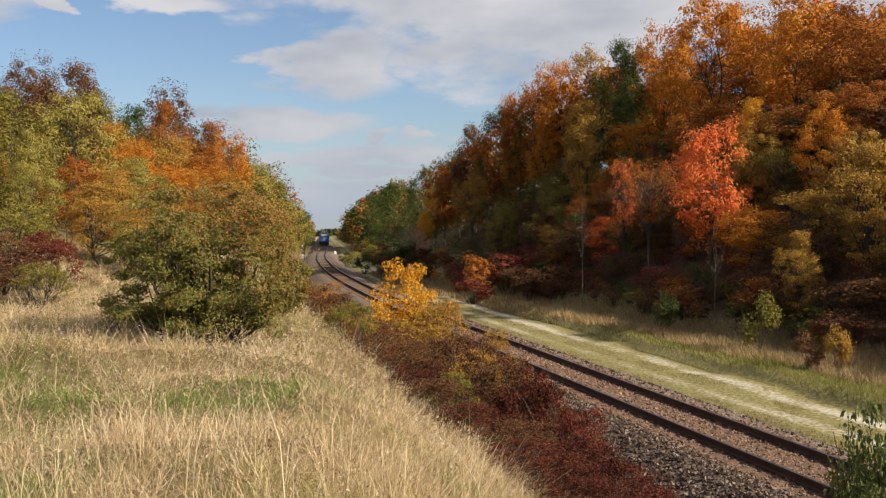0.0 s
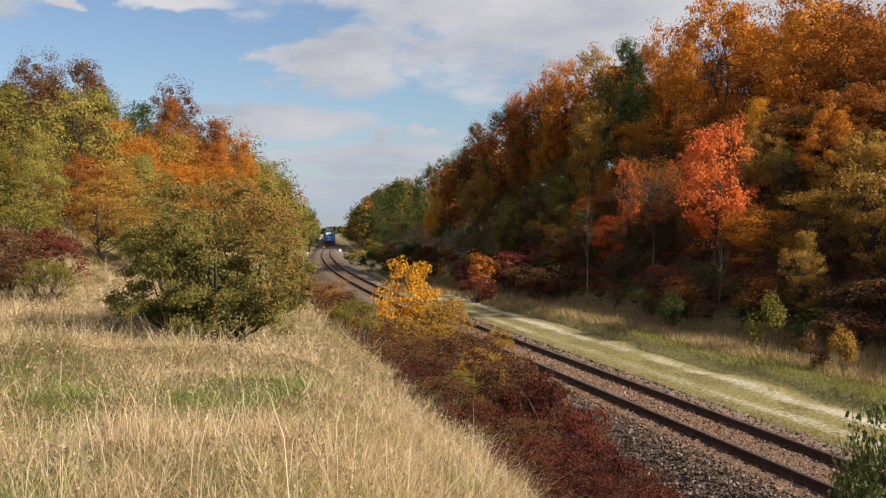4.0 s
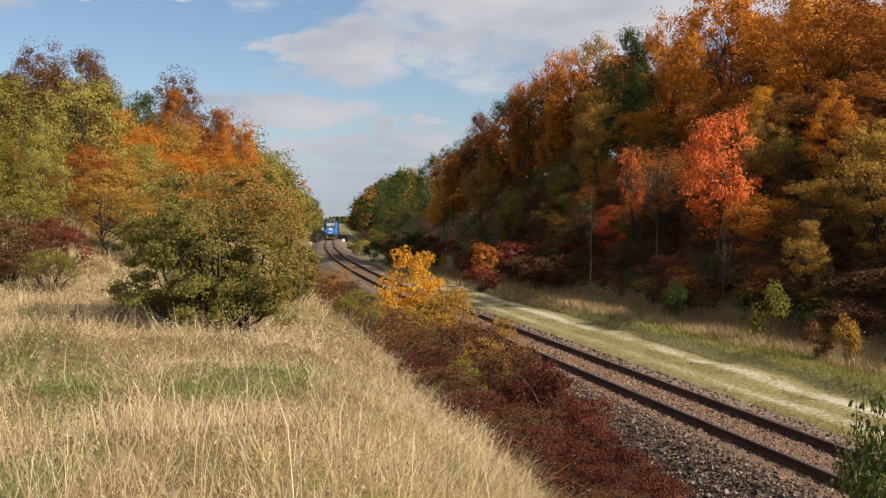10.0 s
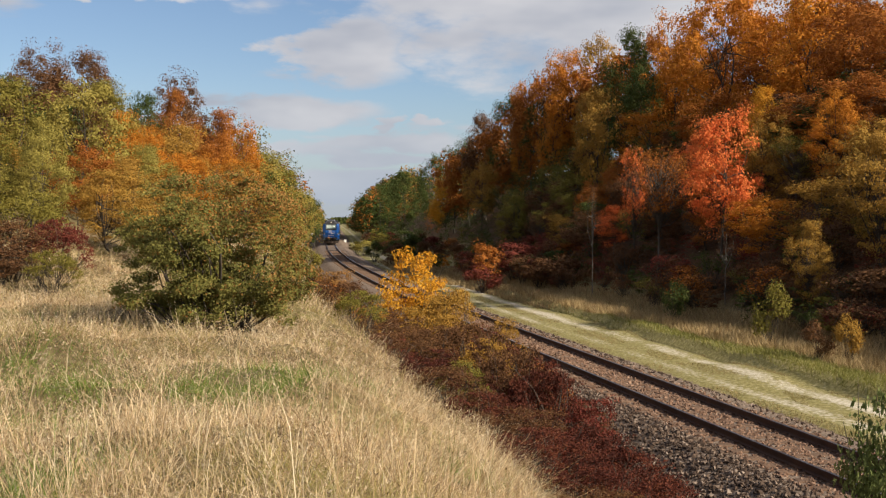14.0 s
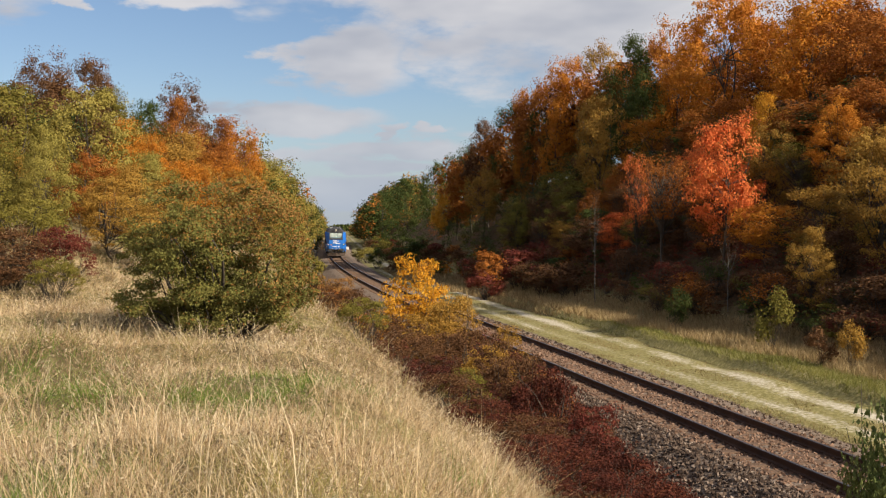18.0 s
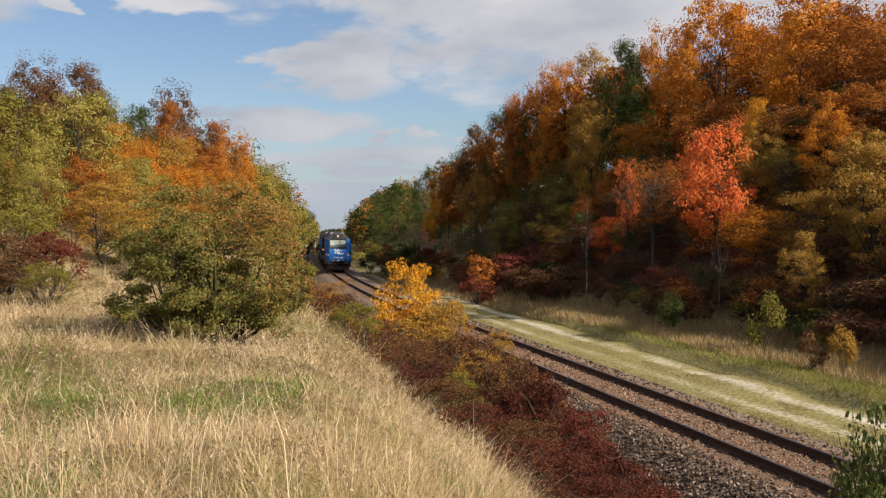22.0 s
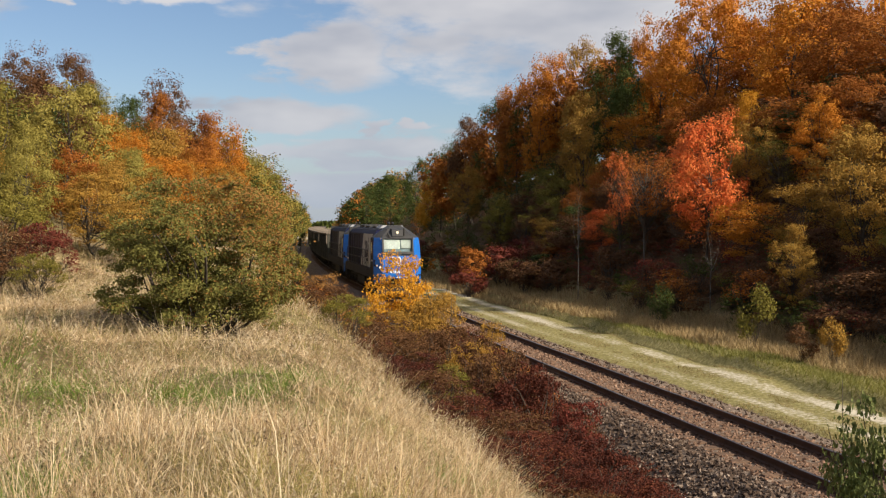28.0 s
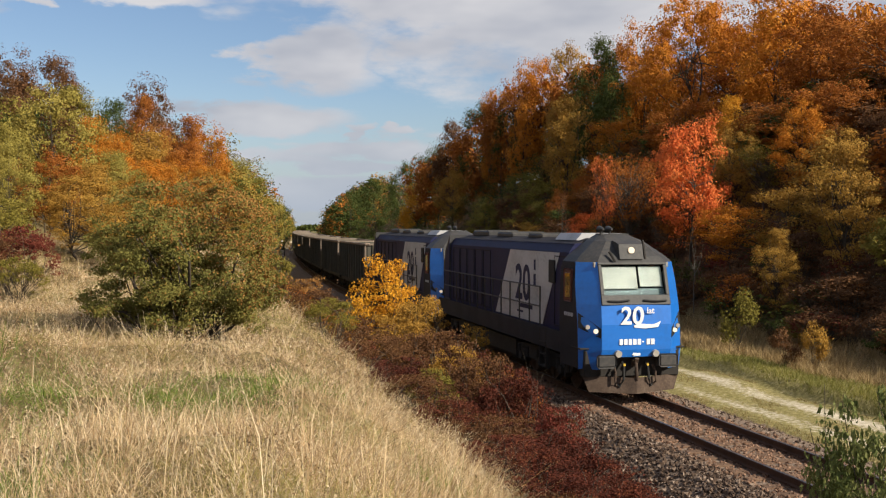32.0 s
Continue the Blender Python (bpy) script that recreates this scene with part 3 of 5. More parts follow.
def plant(kind, colour, x, y, height, width, turn=None, variant=None, name=None, where="", sink=0.0, bark=None):
    """A tree or bush standing on the land."""
    protos = PROTO[kind]
    wood, leafy = protos[(variant if variant is not None else random.randrange(99)) % len(protos)]
    bushy = "bush" in kind
    name = name or ("bush" if bushy else "tree")
    root = new(name)
    root.empty_display_size = 0.3
    root.matrix_basis = Matrix.LocRotScale((x, y, float(land(x, y)) - sink), Euler((0, 0, radians(turn if turn is not None else random.uniform(0, 360)))),
                                           (width, width * random.uniform(0.9, 1.1), height))
    for data, nm, mat in ((wood, "branchwork" if bushy else "trunk", bark), (leafy, "foliage" if bushy else "crown", LEAF[colour])):
        ob = new(nm, data)
        ob.parent = root
        if mat:
            ob.material_slots[0].link = "OBJECT"
            ob.material_slots[0].material = mat
    tagged(root, f"{WORDS[colour]} autumn {'shrub' if bushy else 'tree'} {where or 'on the wooded slope of the cutting'}", "bush" if bushy else "tree",
           "shrubs in the cutting" if bushy else "trees on the slopes")
    return root


SKY_R = ([-0.10, -0.0765, -0.071, -0.0617, -0.046, -0.023, 0.008, 0.035, 0.061, 0.088, 0.119, 0.146, 0.172, 0.193, 0.214, 0.241, 0.33, 0.5],
         [0.0, 0.004, 0.021, 0.030, 0.041, 0.054, 0.076, 0.100, 0.124, 0.139, 0.158, 0.174, 0.182, 0.179, 0.19, 0.205, 0.23, 0.24])
SKY_L = ([-0.6, -0.414, -0.36, -0.335, -0.308, -0.29, -0.255, -0.24, -0.225, -0.19, -0.17, -0.155, -0.134, -0.118, -0.108, -0.10],
         [0.13, 0.132, 0.150, 0.150, 0.118, 0.125, 0.128, 0.115, 0.100, 0.098, 0.068, 0.064, 0.046, 0.030, 0.006, 0.0])


def skyline(x, y):
    """The height up to which the woods stand against the sky along this line of sight."""
    az = x / y
    e = np.interp(az, *SKY_R) if x > line_x(y) else np.interp(az, *SKY_L)
    return EYE[2] + e * math.hypot(x, y) * 0.99


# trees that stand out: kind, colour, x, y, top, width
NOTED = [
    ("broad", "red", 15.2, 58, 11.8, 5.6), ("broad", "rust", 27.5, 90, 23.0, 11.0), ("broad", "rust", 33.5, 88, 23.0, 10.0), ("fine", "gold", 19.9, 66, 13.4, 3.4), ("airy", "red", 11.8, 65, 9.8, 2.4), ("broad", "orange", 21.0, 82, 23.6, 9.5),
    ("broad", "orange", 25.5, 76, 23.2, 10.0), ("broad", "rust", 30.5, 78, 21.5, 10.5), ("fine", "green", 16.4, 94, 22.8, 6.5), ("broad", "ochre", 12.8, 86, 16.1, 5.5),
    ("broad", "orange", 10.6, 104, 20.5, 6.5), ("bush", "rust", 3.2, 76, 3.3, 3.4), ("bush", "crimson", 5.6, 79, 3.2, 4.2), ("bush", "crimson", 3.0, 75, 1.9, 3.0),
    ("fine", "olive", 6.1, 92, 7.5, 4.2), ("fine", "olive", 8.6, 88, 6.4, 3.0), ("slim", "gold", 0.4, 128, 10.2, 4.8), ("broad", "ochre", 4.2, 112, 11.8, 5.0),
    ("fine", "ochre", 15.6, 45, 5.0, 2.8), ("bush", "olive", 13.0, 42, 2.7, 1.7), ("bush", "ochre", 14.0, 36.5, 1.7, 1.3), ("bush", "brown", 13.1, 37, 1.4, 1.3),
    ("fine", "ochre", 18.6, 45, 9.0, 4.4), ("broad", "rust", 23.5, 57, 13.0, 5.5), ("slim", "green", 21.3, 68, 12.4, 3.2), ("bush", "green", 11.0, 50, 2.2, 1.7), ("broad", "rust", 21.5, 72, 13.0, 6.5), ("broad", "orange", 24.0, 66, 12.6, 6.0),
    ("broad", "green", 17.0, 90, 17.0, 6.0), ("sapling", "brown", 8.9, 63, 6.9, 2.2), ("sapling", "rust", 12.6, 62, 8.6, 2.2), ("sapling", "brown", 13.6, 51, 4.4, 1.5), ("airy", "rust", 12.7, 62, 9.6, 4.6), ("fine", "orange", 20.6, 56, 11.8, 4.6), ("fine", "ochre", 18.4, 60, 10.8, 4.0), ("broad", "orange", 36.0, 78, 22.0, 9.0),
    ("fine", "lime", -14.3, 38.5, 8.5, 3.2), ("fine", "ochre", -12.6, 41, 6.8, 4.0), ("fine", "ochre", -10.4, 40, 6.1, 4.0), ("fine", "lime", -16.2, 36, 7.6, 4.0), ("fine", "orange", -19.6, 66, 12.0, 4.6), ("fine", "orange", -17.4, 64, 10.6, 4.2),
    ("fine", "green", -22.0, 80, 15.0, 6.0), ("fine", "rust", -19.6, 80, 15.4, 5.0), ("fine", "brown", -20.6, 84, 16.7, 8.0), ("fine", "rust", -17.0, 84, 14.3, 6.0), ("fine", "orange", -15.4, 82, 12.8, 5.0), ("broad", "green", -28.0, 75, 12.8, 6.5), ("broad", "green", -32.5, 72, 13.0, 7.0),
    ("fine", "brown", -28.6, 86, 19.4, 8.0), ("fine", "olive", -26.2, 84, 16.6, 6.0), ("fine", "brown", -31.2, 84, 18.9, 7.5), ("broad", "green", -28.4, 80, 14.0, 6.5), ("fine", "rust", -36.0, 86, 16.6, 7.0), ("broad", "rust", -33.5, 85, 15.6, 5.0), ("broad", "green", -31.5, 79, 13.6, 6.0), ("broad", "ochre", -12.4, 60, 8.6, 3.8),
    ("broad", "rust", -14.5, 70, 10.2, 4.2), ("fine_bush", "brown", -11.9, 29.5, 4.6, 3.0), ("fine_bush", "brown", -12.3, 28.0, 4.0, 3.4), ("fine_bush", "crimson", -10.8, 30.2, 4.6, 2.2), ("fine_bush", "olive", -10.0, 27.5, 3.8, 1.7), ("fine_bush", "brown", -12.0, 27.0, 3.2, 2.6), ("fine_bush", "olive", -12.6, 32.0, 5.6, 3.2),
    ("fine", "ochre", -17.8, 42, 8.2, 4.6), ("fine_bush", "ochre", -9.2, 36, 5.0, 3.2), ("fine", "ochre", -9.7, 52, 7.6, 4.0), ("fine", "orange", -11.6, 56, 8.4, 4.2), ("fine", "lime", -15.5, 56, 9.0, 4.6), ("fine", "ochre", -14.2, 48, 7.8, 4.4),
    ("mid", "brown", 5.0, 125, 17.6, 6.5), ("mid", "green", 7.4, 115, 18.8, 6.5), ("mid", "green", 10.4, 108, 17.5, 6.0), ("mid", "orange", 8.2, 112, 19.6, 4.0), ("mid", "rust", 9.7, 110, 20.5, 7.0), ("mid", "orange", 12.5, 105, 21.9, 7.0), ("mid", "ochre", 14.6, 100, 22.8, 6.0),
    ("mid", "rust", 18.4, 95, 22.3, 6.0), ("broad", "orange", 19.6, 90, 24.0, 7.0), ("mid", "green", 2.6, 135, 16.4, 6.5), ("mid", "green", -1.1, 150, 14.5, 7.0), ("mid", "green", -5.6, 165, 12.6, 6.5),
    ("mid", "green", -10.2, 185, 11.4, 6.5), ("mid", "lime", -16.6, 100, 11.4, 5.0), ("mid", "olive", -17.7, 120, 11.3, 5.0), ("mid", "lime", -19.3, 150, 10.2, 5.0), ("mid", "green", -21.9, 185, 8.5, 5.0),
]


def build_woods():
    used = []
    rng = random.Random(5)
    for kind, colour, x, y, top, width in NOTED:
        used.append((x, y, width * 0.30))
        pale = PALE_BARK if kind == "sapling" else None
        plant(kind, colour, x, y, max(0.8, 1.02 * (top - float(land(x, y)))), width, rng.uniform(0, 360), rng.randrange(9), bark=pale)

    def free(x, y, r):
        if any((x - a) ** 2 + (y - b) ** 2 < (r + c) ** 2 for a, b, c in used):
            return False
        used.append((x, y, r))
        return True

    def pick(*weights):
        return rng.choices([w[0] for w in weights], [w[1] for w in weights])[0]

    def stand(kind, col, x, y, h, w, gap):
        """Plants it if there is room, no higher than the skyline."""
        g = float(land(x, y))
        h = min(h, skyline(x, y) - g)
        if x > line_x(y):
            foot = float(np.interp(y, [20, 40, 63, 108, 200], [11.5, 10.5, 9.2, 6.5, 6.0]))
            h = min(h, 0.95 * (float(across(x, y)) - foot) + 0.8 - g)
        if h < 0.9 or h < w * 0.45 or not free(x, y, w * gap):
            return 0
        plant(kind, col, x, y, h, w, rng.uniform(0, 360), rng.randrange(9))
        return 1

    # the shaded slope beyond the track: tall trees, then small ones, then scrub
    for tries, most, band in ((2600, 56, 2), (2600, 110, 1), (5200, 170, 0)):
        made = 0
        for _ in range(tries):
            y = 14 + 82 * rng.random() ** 0.9
            u = rng.uniform(8, 50)
            foot = float(np.interp(y, [20, 40, 63, 108, 200], [11.5, 10.5, 9.2, 6.5, 6.0]))
            up = (u - foot) / 20.0
            x = float(line_x(y) + u / 0.979)
            # below y 40 this takes in unseen trees, added to shade the slope
            if not -0.2 < x / y < (1.2 if y < 40 else 0.55):
                continue
            if band == 2 and up > (0.62 if y > 45 else 1.0):
                h, gap = rng.uniform(8, 13) if y > 50 else rng.uniform(4.5, 7), 0.27
                # unseen trees kept low here, to let sun reach the slope
                if 34 < y < 64 and x / y > 0.46:
                    h = rng.uniform(3.5, 5.0)
                w = h * rng.uniform(0.78, 1.0)
                col = pick(("orange", 5), ("rust", 5), ("ochre", 0.8), ("green", 0.7))
                kind = ("broad" if y < 75 else "mid") if x / y < 0.46 else "plain"
            elif band == 1 and 0.24 < up < 0.75 and y > 30:
                h, gap = rng.uniform(3.5, 7.0), 0.25
                w = h * rng.uniform(0.7, 0.95)
                col = pick(("rust", 4), ("brown", 5), ("olive", 2.4), ("ochre", 2.2), ("orange", 1.2), ("red", 0.3), ("green", 0.9))
                kind = pick(("slim", 3), ("airy", 2), ("mid", 4)) if x / y < 0.46 else "plain"
            elif band == 0 and 0.05 < up < 0.6 and y > 22:
                h, gap = rng.uniform(0.9, 2.8), 0.24
                w = h * rng.uniform(1.0, 1.6)
                col = pick(("brown", 7), ("crimson", 0.7), ("olive", 2), ("rust", 1.6), ("green", 1.6))
                kind = pick(("bush", 1), ("twiggy_bush", 2))
            else:
                continue
            made += stand(kind, col, x, y, h, w, gap)
            if made >= most:
                break
    # the wood behind the crest
    for i in range(17):
        y = 128.0 - 3.5 * i if i < 9 else 97.0 + 3.0 * (i % 2)
        x = 1.6 + 1.75 * i if i < 9 else 17.0 + 3.3 * (i - 9)
        plant("plain", pick(("rust", 3), ("orange", 1), ("brown", 1)), x, y, 0.94 * (skyline(x, y) - float(land(x, y))), 7.5, rng.uniform(0, 360), rng.randrange(9))
    # undergrowth beneath the tall trees on the crest
    for _ in range(60):
        y = rng.uniform(48, 100)
        x = float(line_x(y) + rng.uniform(22, 33) / 0.979)
        plant("bush", pick(("brown", 3), ("green", 2), ("rust", 1)), x, y, rng.uniform(3.0, 4.2), rng.uniform(5.0, 6.5), rng.uniform(0, 360), rng.randrange(9))
    # unseen wood along the crest towards the camera's side, added to shade the lower slope
    made = 0
    for _ in range(2200):
        y, u = rng.uniform(4, 48), rng.uniform(15, 34)
        x = float(line_x(y) + u / 0.979)
        if x / y < 0.54:
            continue
        h = rng.uniform(4.0, 5.5) if u < 19 else rng.uniform(6.5, 8.5)
        w = h * rng.uniform(0.8, 1.0)
        if free(x, y, w * 0.27):
            plant("plain", pick(("orange", 3), ("rust", 3), ("ochre", 1)), x, y, h, w, rng.uniform(0, 360), rng.randrange(9))
            made += 1
        if made > 76:
            break
    # the sunny slope on the camera's side
    for tries, most, big in ((2600, 66, 1), (2600, 20, 0)):
        made = 0
        for _ in range(tries):
            y = 27 + 70 * rng.random()
            a = rng.uniform(5.5, 44)
            edge = 17 - 8.5 * float(smooth(46, 80, y)) - 2.5 * float(smooth(90, 160, y))
            x = float(line_x(y) - a / 0.979)
            if a < edge or x / y < -0.55 or (y < 48 and x / y > -0.27):
                continue
            if big:
                h = rng.uniform(5.5, 10.5) if a > edge + 4 else rng.uniform(3.5, 5.5)
                w, gap = h * rng.uniform(0.7, 0.95), 0.27
            else:
                h, gap = rng.uniform(1.8, 3.6), 0.27
                w = h * rng.uniform(0.9, 1.3)
            if y > 88:
                col, kind = pick(("olive", 5), ("lime", 3), ("green", 1), ("ochre", 2)), "mid" if big else "bush"
            else:
                col = pick(("orange", 1.6), ("rust", 2), ("ochre", 5), ("lime", 3.6), ("olive", 3.4), ("russet", 0.6))
                if y > 60 and a > 19:
                    col = pick(("rust", 2), ("green", 6), ("brown", 3), ("orange", 1))
                kind = ("broad" if y < 62 else "mid") if big else "bush"
            if big and (x / y < -0.44 or (y > 74 and a > 21)):
                kind = "plain"
            made += stand(kind, col, x, y, h, w, gap)
            if made >= most:
                break


def build_far_woods():
    """Woods along the cutting in the distance, in pieces of stuff by colour, and the skyline behind."""
    rng = np.random.default_rng(17)
    pts = {}
    for k in range(1190):
        right = rng.random() < 0.55 or k >= 1000
        y = 95 + 420 * rng.random() ** 1.9 if k < 1000 else rng.uniform(236, 335)
        foot = float(np.interp(y, [63, 108, 200], [9.2, 6.5, 6.0])) + 0.9
        u = foot + (32 * rng.random() ** 1.7 if k < 1000 else rng.uniform(-0.6, 12)) if right else -(float(np.interp(y, [90, 150, 230, 300], [9.0, 6.0, 3.9, 3.7])) + 30 * rng.random() ** 1.9)
        x = float(line_x(y) + u / 0.979)
        g = float(land(x, y))
        low = u - foot < 4.5 and right and y < 238
        h = min(rng.uniform(1.8, 4.2) if low else rng.uniform(6, 11.5) + 6 * (k >= 1000), skyline(x, y) - g)
        if right and y < 238:
            h = min(h, 1.2 + 0.95 * (u - foot) - g)
        if h < 1.2 or x / y > 0.5 or x / y < -0.55:
            continue
        names = ["rust", "green", "orange", "ochre", "olive", "brown"] if right else ["olive", "lime", "green", "ochre", "rust"]
        # extra dark green on the right, in place of that end's shade
        odds = [0.12, 0.66, 0.03, 0.03, 0.07, 0.09] if right else [0.42, 0.28, 0.10, 0.12, 0.08]
        col = names[rng.choice(len(names), p=odds)]
        p, _, way = clumped(34 if y < 170 else 20, 24 if y < 170 else 11, rng, (0, 0, 0.52), (0.44, 0.44, 0.48), 0.06, -0.8)
        w = max(h * rng.uniform(0.75, 1.0), 1.5)
        x = max(x, float(line_x(y)) + 3.2 + 0.4 * w) if right else min(x, float(line_x(y)) - 2.6 - 0.46 * w)
        size = 0.023 * max(h, 4.0) * (1.0 if y < 170 else 2.0)
        pts.setdefault(col, []).append((np.array([x, y, g]) + p * np.array([w, w, h]), np.full(len(p), size), way))
    for col, got in pts.items():
        p, sz = np.concatenate([g[0] for g in got]), np.concatenate([g[1] for g in got])
        v, f = leaf_tris(p, sz * (0.6 + 0.7 * rng.random(len(p))), rng, np.concatenate([g[2] for g in got]))
        wood = new("far_wood", raw_mesh("far_wood", v / 8.0, f, LEAF[col]))
        wood.scale = (8.0, 8.0, 8.0)
        tagged(wood, f"distant {WORDS[col]} autumn trees along the cutting", "woods", kind="stuff")
    y = rng.uniform(560, 620, 2600)
    x = -0.095 * y + rng.uniform(-120, 60, 2600)
    z = EYE[2] - 1.2 + 2.4 * rng.random(2600) * (0.6 + 0.4 * np.sin(x * 0.21))
    v, f = leaf_quads(np.stack([x, y, z - 1.0], -1), 3.2 * (0.6 + 0.6 * rng.random(2600)), rng, None, 0.9)
    tagged(new("horizon_wood", raw_mesh("horizon_wood", v, f, LEAF["green"])), "dark green woods on the horizon", "woods", kind="stuff")


build_far_woods()
build_woods()


def build_hawthorn(x, y, height, width):
    """The broad hawthorn: dark green inside and low, russet shoots on the sunny crown."""
    rng = np.random.default_rng(71)
    lobes = [((0.02, 0.0, 0.52), (0.50, 0.44, 0.48), 300, 0.50, 26), ((0.02, 0.0, 0.48), (0.40, 0.36, 0.40), 110, 0.05, 12), ((-0.33, -0.05, 0.40), (0.20, 0.22, 0.28), 60, 0.35, 9), ((0.30, -0.05, 0.42), (0.22, 0.22, 0.32), 70, 0.35, 9),
             ((-0.44, -0.1, 0.24), (0.17, 0.12, 0.07), 34, 0.3, 6), ((0.36, -0.1, 0.22), (0.18, 0.16, 0.14), 44, 0.3, 7), ((-0.02, -0.22, 0.24), (0.30, 0.14, 0.14), 60, 0.2, 8)]
    got = [clumped(n, 150, rng, c, r, 0.031, -0.95, hollow, 0.6, k) for c, r, n, hollow, k in lobes]
    p, c = np.concatenate([g[0] for g in got]), np.concatenate([g[1] for g in got])
    way = np.concatenate([g[2] for g in got])
    inside = (p[:, 2] > 0.04) & (np.hypot(p[:, 0] - 0.02, 1.1 * (p[:, 2] - 0.42)) < 0.51 + 0.02 * rng.normal(size=len(p)))
    p, way = p[inside], way[inside]
    warm = rng.random(len(p)) < np.clip(0.10 + 1.0 * p[:, 0] + 1.0 * (p[:, 2] - 0.55), 0.04, 0.85)
    root = new("hawthorn_bush")
    root.matrix_basis = Matrix.LocRotScale((x, y, float(land(x, y)) - 0.12), None, (width, width, height))
    for mask, col, nm in ((~warm, "hawthorn", "foliage"), (warm, "russet", "russet_foliage")):
        v, f = leaf_quads(p[mask], 0.0125 * (0.6 + 0.8 * rng.random(mask.sum())), rng, way[mask], 0.6, 1.0)
        new(nm, raw_mesh(nm, v, f, LEAF[col])).parent = root
    pieces = [branch((*(rng.normal(size=2) * 0.03), -0.03), c[k] * 0.86, 0.011, 0.002, rng, 0.10, 6, 4) for k in rng.permutation(len(c))[:55]]
    v, f = join_arrays(pieces)
    new("branchwork", raw_mesh("branchwork", v, f, BARK, True)).parent = root
    tagged(root, "broad hawthorn bush turning from dark green to russet in dry grass", "bush", "shrubs in the cutting")


def build_near_shrubs():
    """The shrubs along the foot of the bank, the hawthorn and the golden bush."""
    build_hawthorn(-4.22, 20.2, 3.6, 3.85)
    plant("spray_bush", "gold", -1.0, 37.0, 4.3, 3.4, 40, 1, "golden_bush", "beside the ballast", 0.1)
    plant("spray_bush", "ochre", 0.35, 35.2, 3.2, 2.6, 130, 0, where="beside the golden bush")
    rows = [("dogwood", 1.55, 22.6, 1.75, 2.3), ("dogwood", 2.55, 21.0, 1.5, 2.1), ("dogwood", 3.35, 19.6, 1.25, 1.8), ("brown", 1.5, 25.3, 2.0, 2.4), ("brown", 0.5, 27.8, 2.3, 2.6),
            ("brown", 0.7, 30.6, 2.5, 2.6), ("ochre", -0.3, 33.2, 2.7, 2.6), ("rust", 2.4, 26.9, 1.9, 2.0), ("dogwood", 1.9, 29.6, 2.1, 2.0), ("crimson", 1.1, 32.4, 2.3, 2.0),
            ("ochre", -0.4, 36.0, 2.8, 2.6), ("brown", 2.9, 23.6, 1.5, 1.9), ("brown", -0.4, 30.4, 2.0, 2.0), ("dogwood", 0.9, 24.2, 1.4, 1.8), ("dogwood", 2.0, 20.2, 1.2, 1.7),
            ("dogwood", 3.0, 17.8, 1.0, 1.6), ("ochre", 1.9, 31.5, 2.5, 1.4),
            ("olive", -2.1, 27.5, 1.3, 1.5), ("brown", -2.8, 30.5, 1.6, 1.8), ("russet", -3.3, 33.5, 1.9, 2.0), ("dogwood", 2.4, 17.4, 1.6, 1.8), ("dogwood", 3.0, 16.3, 1.4, 1.7), ("dogwood", 3.7, 17.2, 1.3, 1.7), ("ochre", 1.2, 26.6, 2.3, 1.5), ("dogwood", 2.3, 24.6, 2.1, 1.6)]
    for i, (col, x, y, h, w) in enumerate(rows):
        plant("fine_bush", col, x, y, h, w, i * 70, i, where="at the foot of the grassy bank")
    # low scrub creeping up the bank
    low = [("dogwood", -0.3, 22.4, 1.1, 1.7), ("brown", 0.2, 20.8, 1.1, 1.7), ("dogwood", 0.8, 19.4, 1.1, 1.7), ("brown", 1.3, 18.0, 1.1, 1.7), ("dogwood", 1.7, 16.6, 1.05, 1.6), ("dogwood", 2.2, 15.2, 1.0, 1.6),
           ("brown", -0.9, 24.4, 1.2, 1.7), ("crimson", -1.3, 26.6, 1.2, 1.7), ("dogwood", 2.7, 14.2, 0.9, 1.4), ("brown", -1.7, 29.0, 1.3, 1.7), ("olive", 0.5, 22.6, 1.5, 1.4), ("dogwood", 1.4, 15.2, 0.95, 1.6), ("brown", 2.0, 13.7, 0.95, 1.5), ("dogwood", 2.6, 12.7, 0.9, 1.4),
           ("dogwood", 2.1, 22.0, 2.5, 1.9), ("brown", 1.5, 23.4, 2.7, 1.9), ("crimson", 2.9, 20.4, 2.1, 1.7)]
    for i, (col, x, y, h, w) in enumerate(low):
        plant("fine_bush", col, x, y, h, w, 25 + i * 80, i, where="on the slope of the grassy bank", sink=0.1)
    far = [("rust", -3.7, 44, 1.6, 1.9), ("rust", -5.2, 50, 1.7, 2.0), ("olive", -5.8, 46, 1.9, 1.8), ("crimson", -5.6, 55, 1.4, 2.0), ("orange", -7.2, 60, 1.3, 1.9), ("rust", -9.0, 66, 1.4, 2.0),
           ("orange", -10.2, 73, 1.4, 2.2), ("olive", -7.3, 52, 2.0, 2.0), ("rust", -11.8, 80, 1.5, 2.2), ("ochre", -2.8, 41, 1.7, 1.8), ("crimson", -8.2, 58, 1.6, 2.0), ("brown", -2.2, 40, 1.5, 1.7),
           ("brown", -6.8, 55, 1.5, 1.9), ("rust", -8.4, 63, 1.3, 1.9), ("ochre", -12.8, 86, 1.5, 2.2), ("olive", -10.8, 69, 1.7, 2.2), ("rust", -13.8, 93, 1.6, 2.4)]
    for i, (col, x, y, h, w) in enumerate(far):
        plant("bush", col, x, y, h, w, i * 70, i, where="beside the railway line")
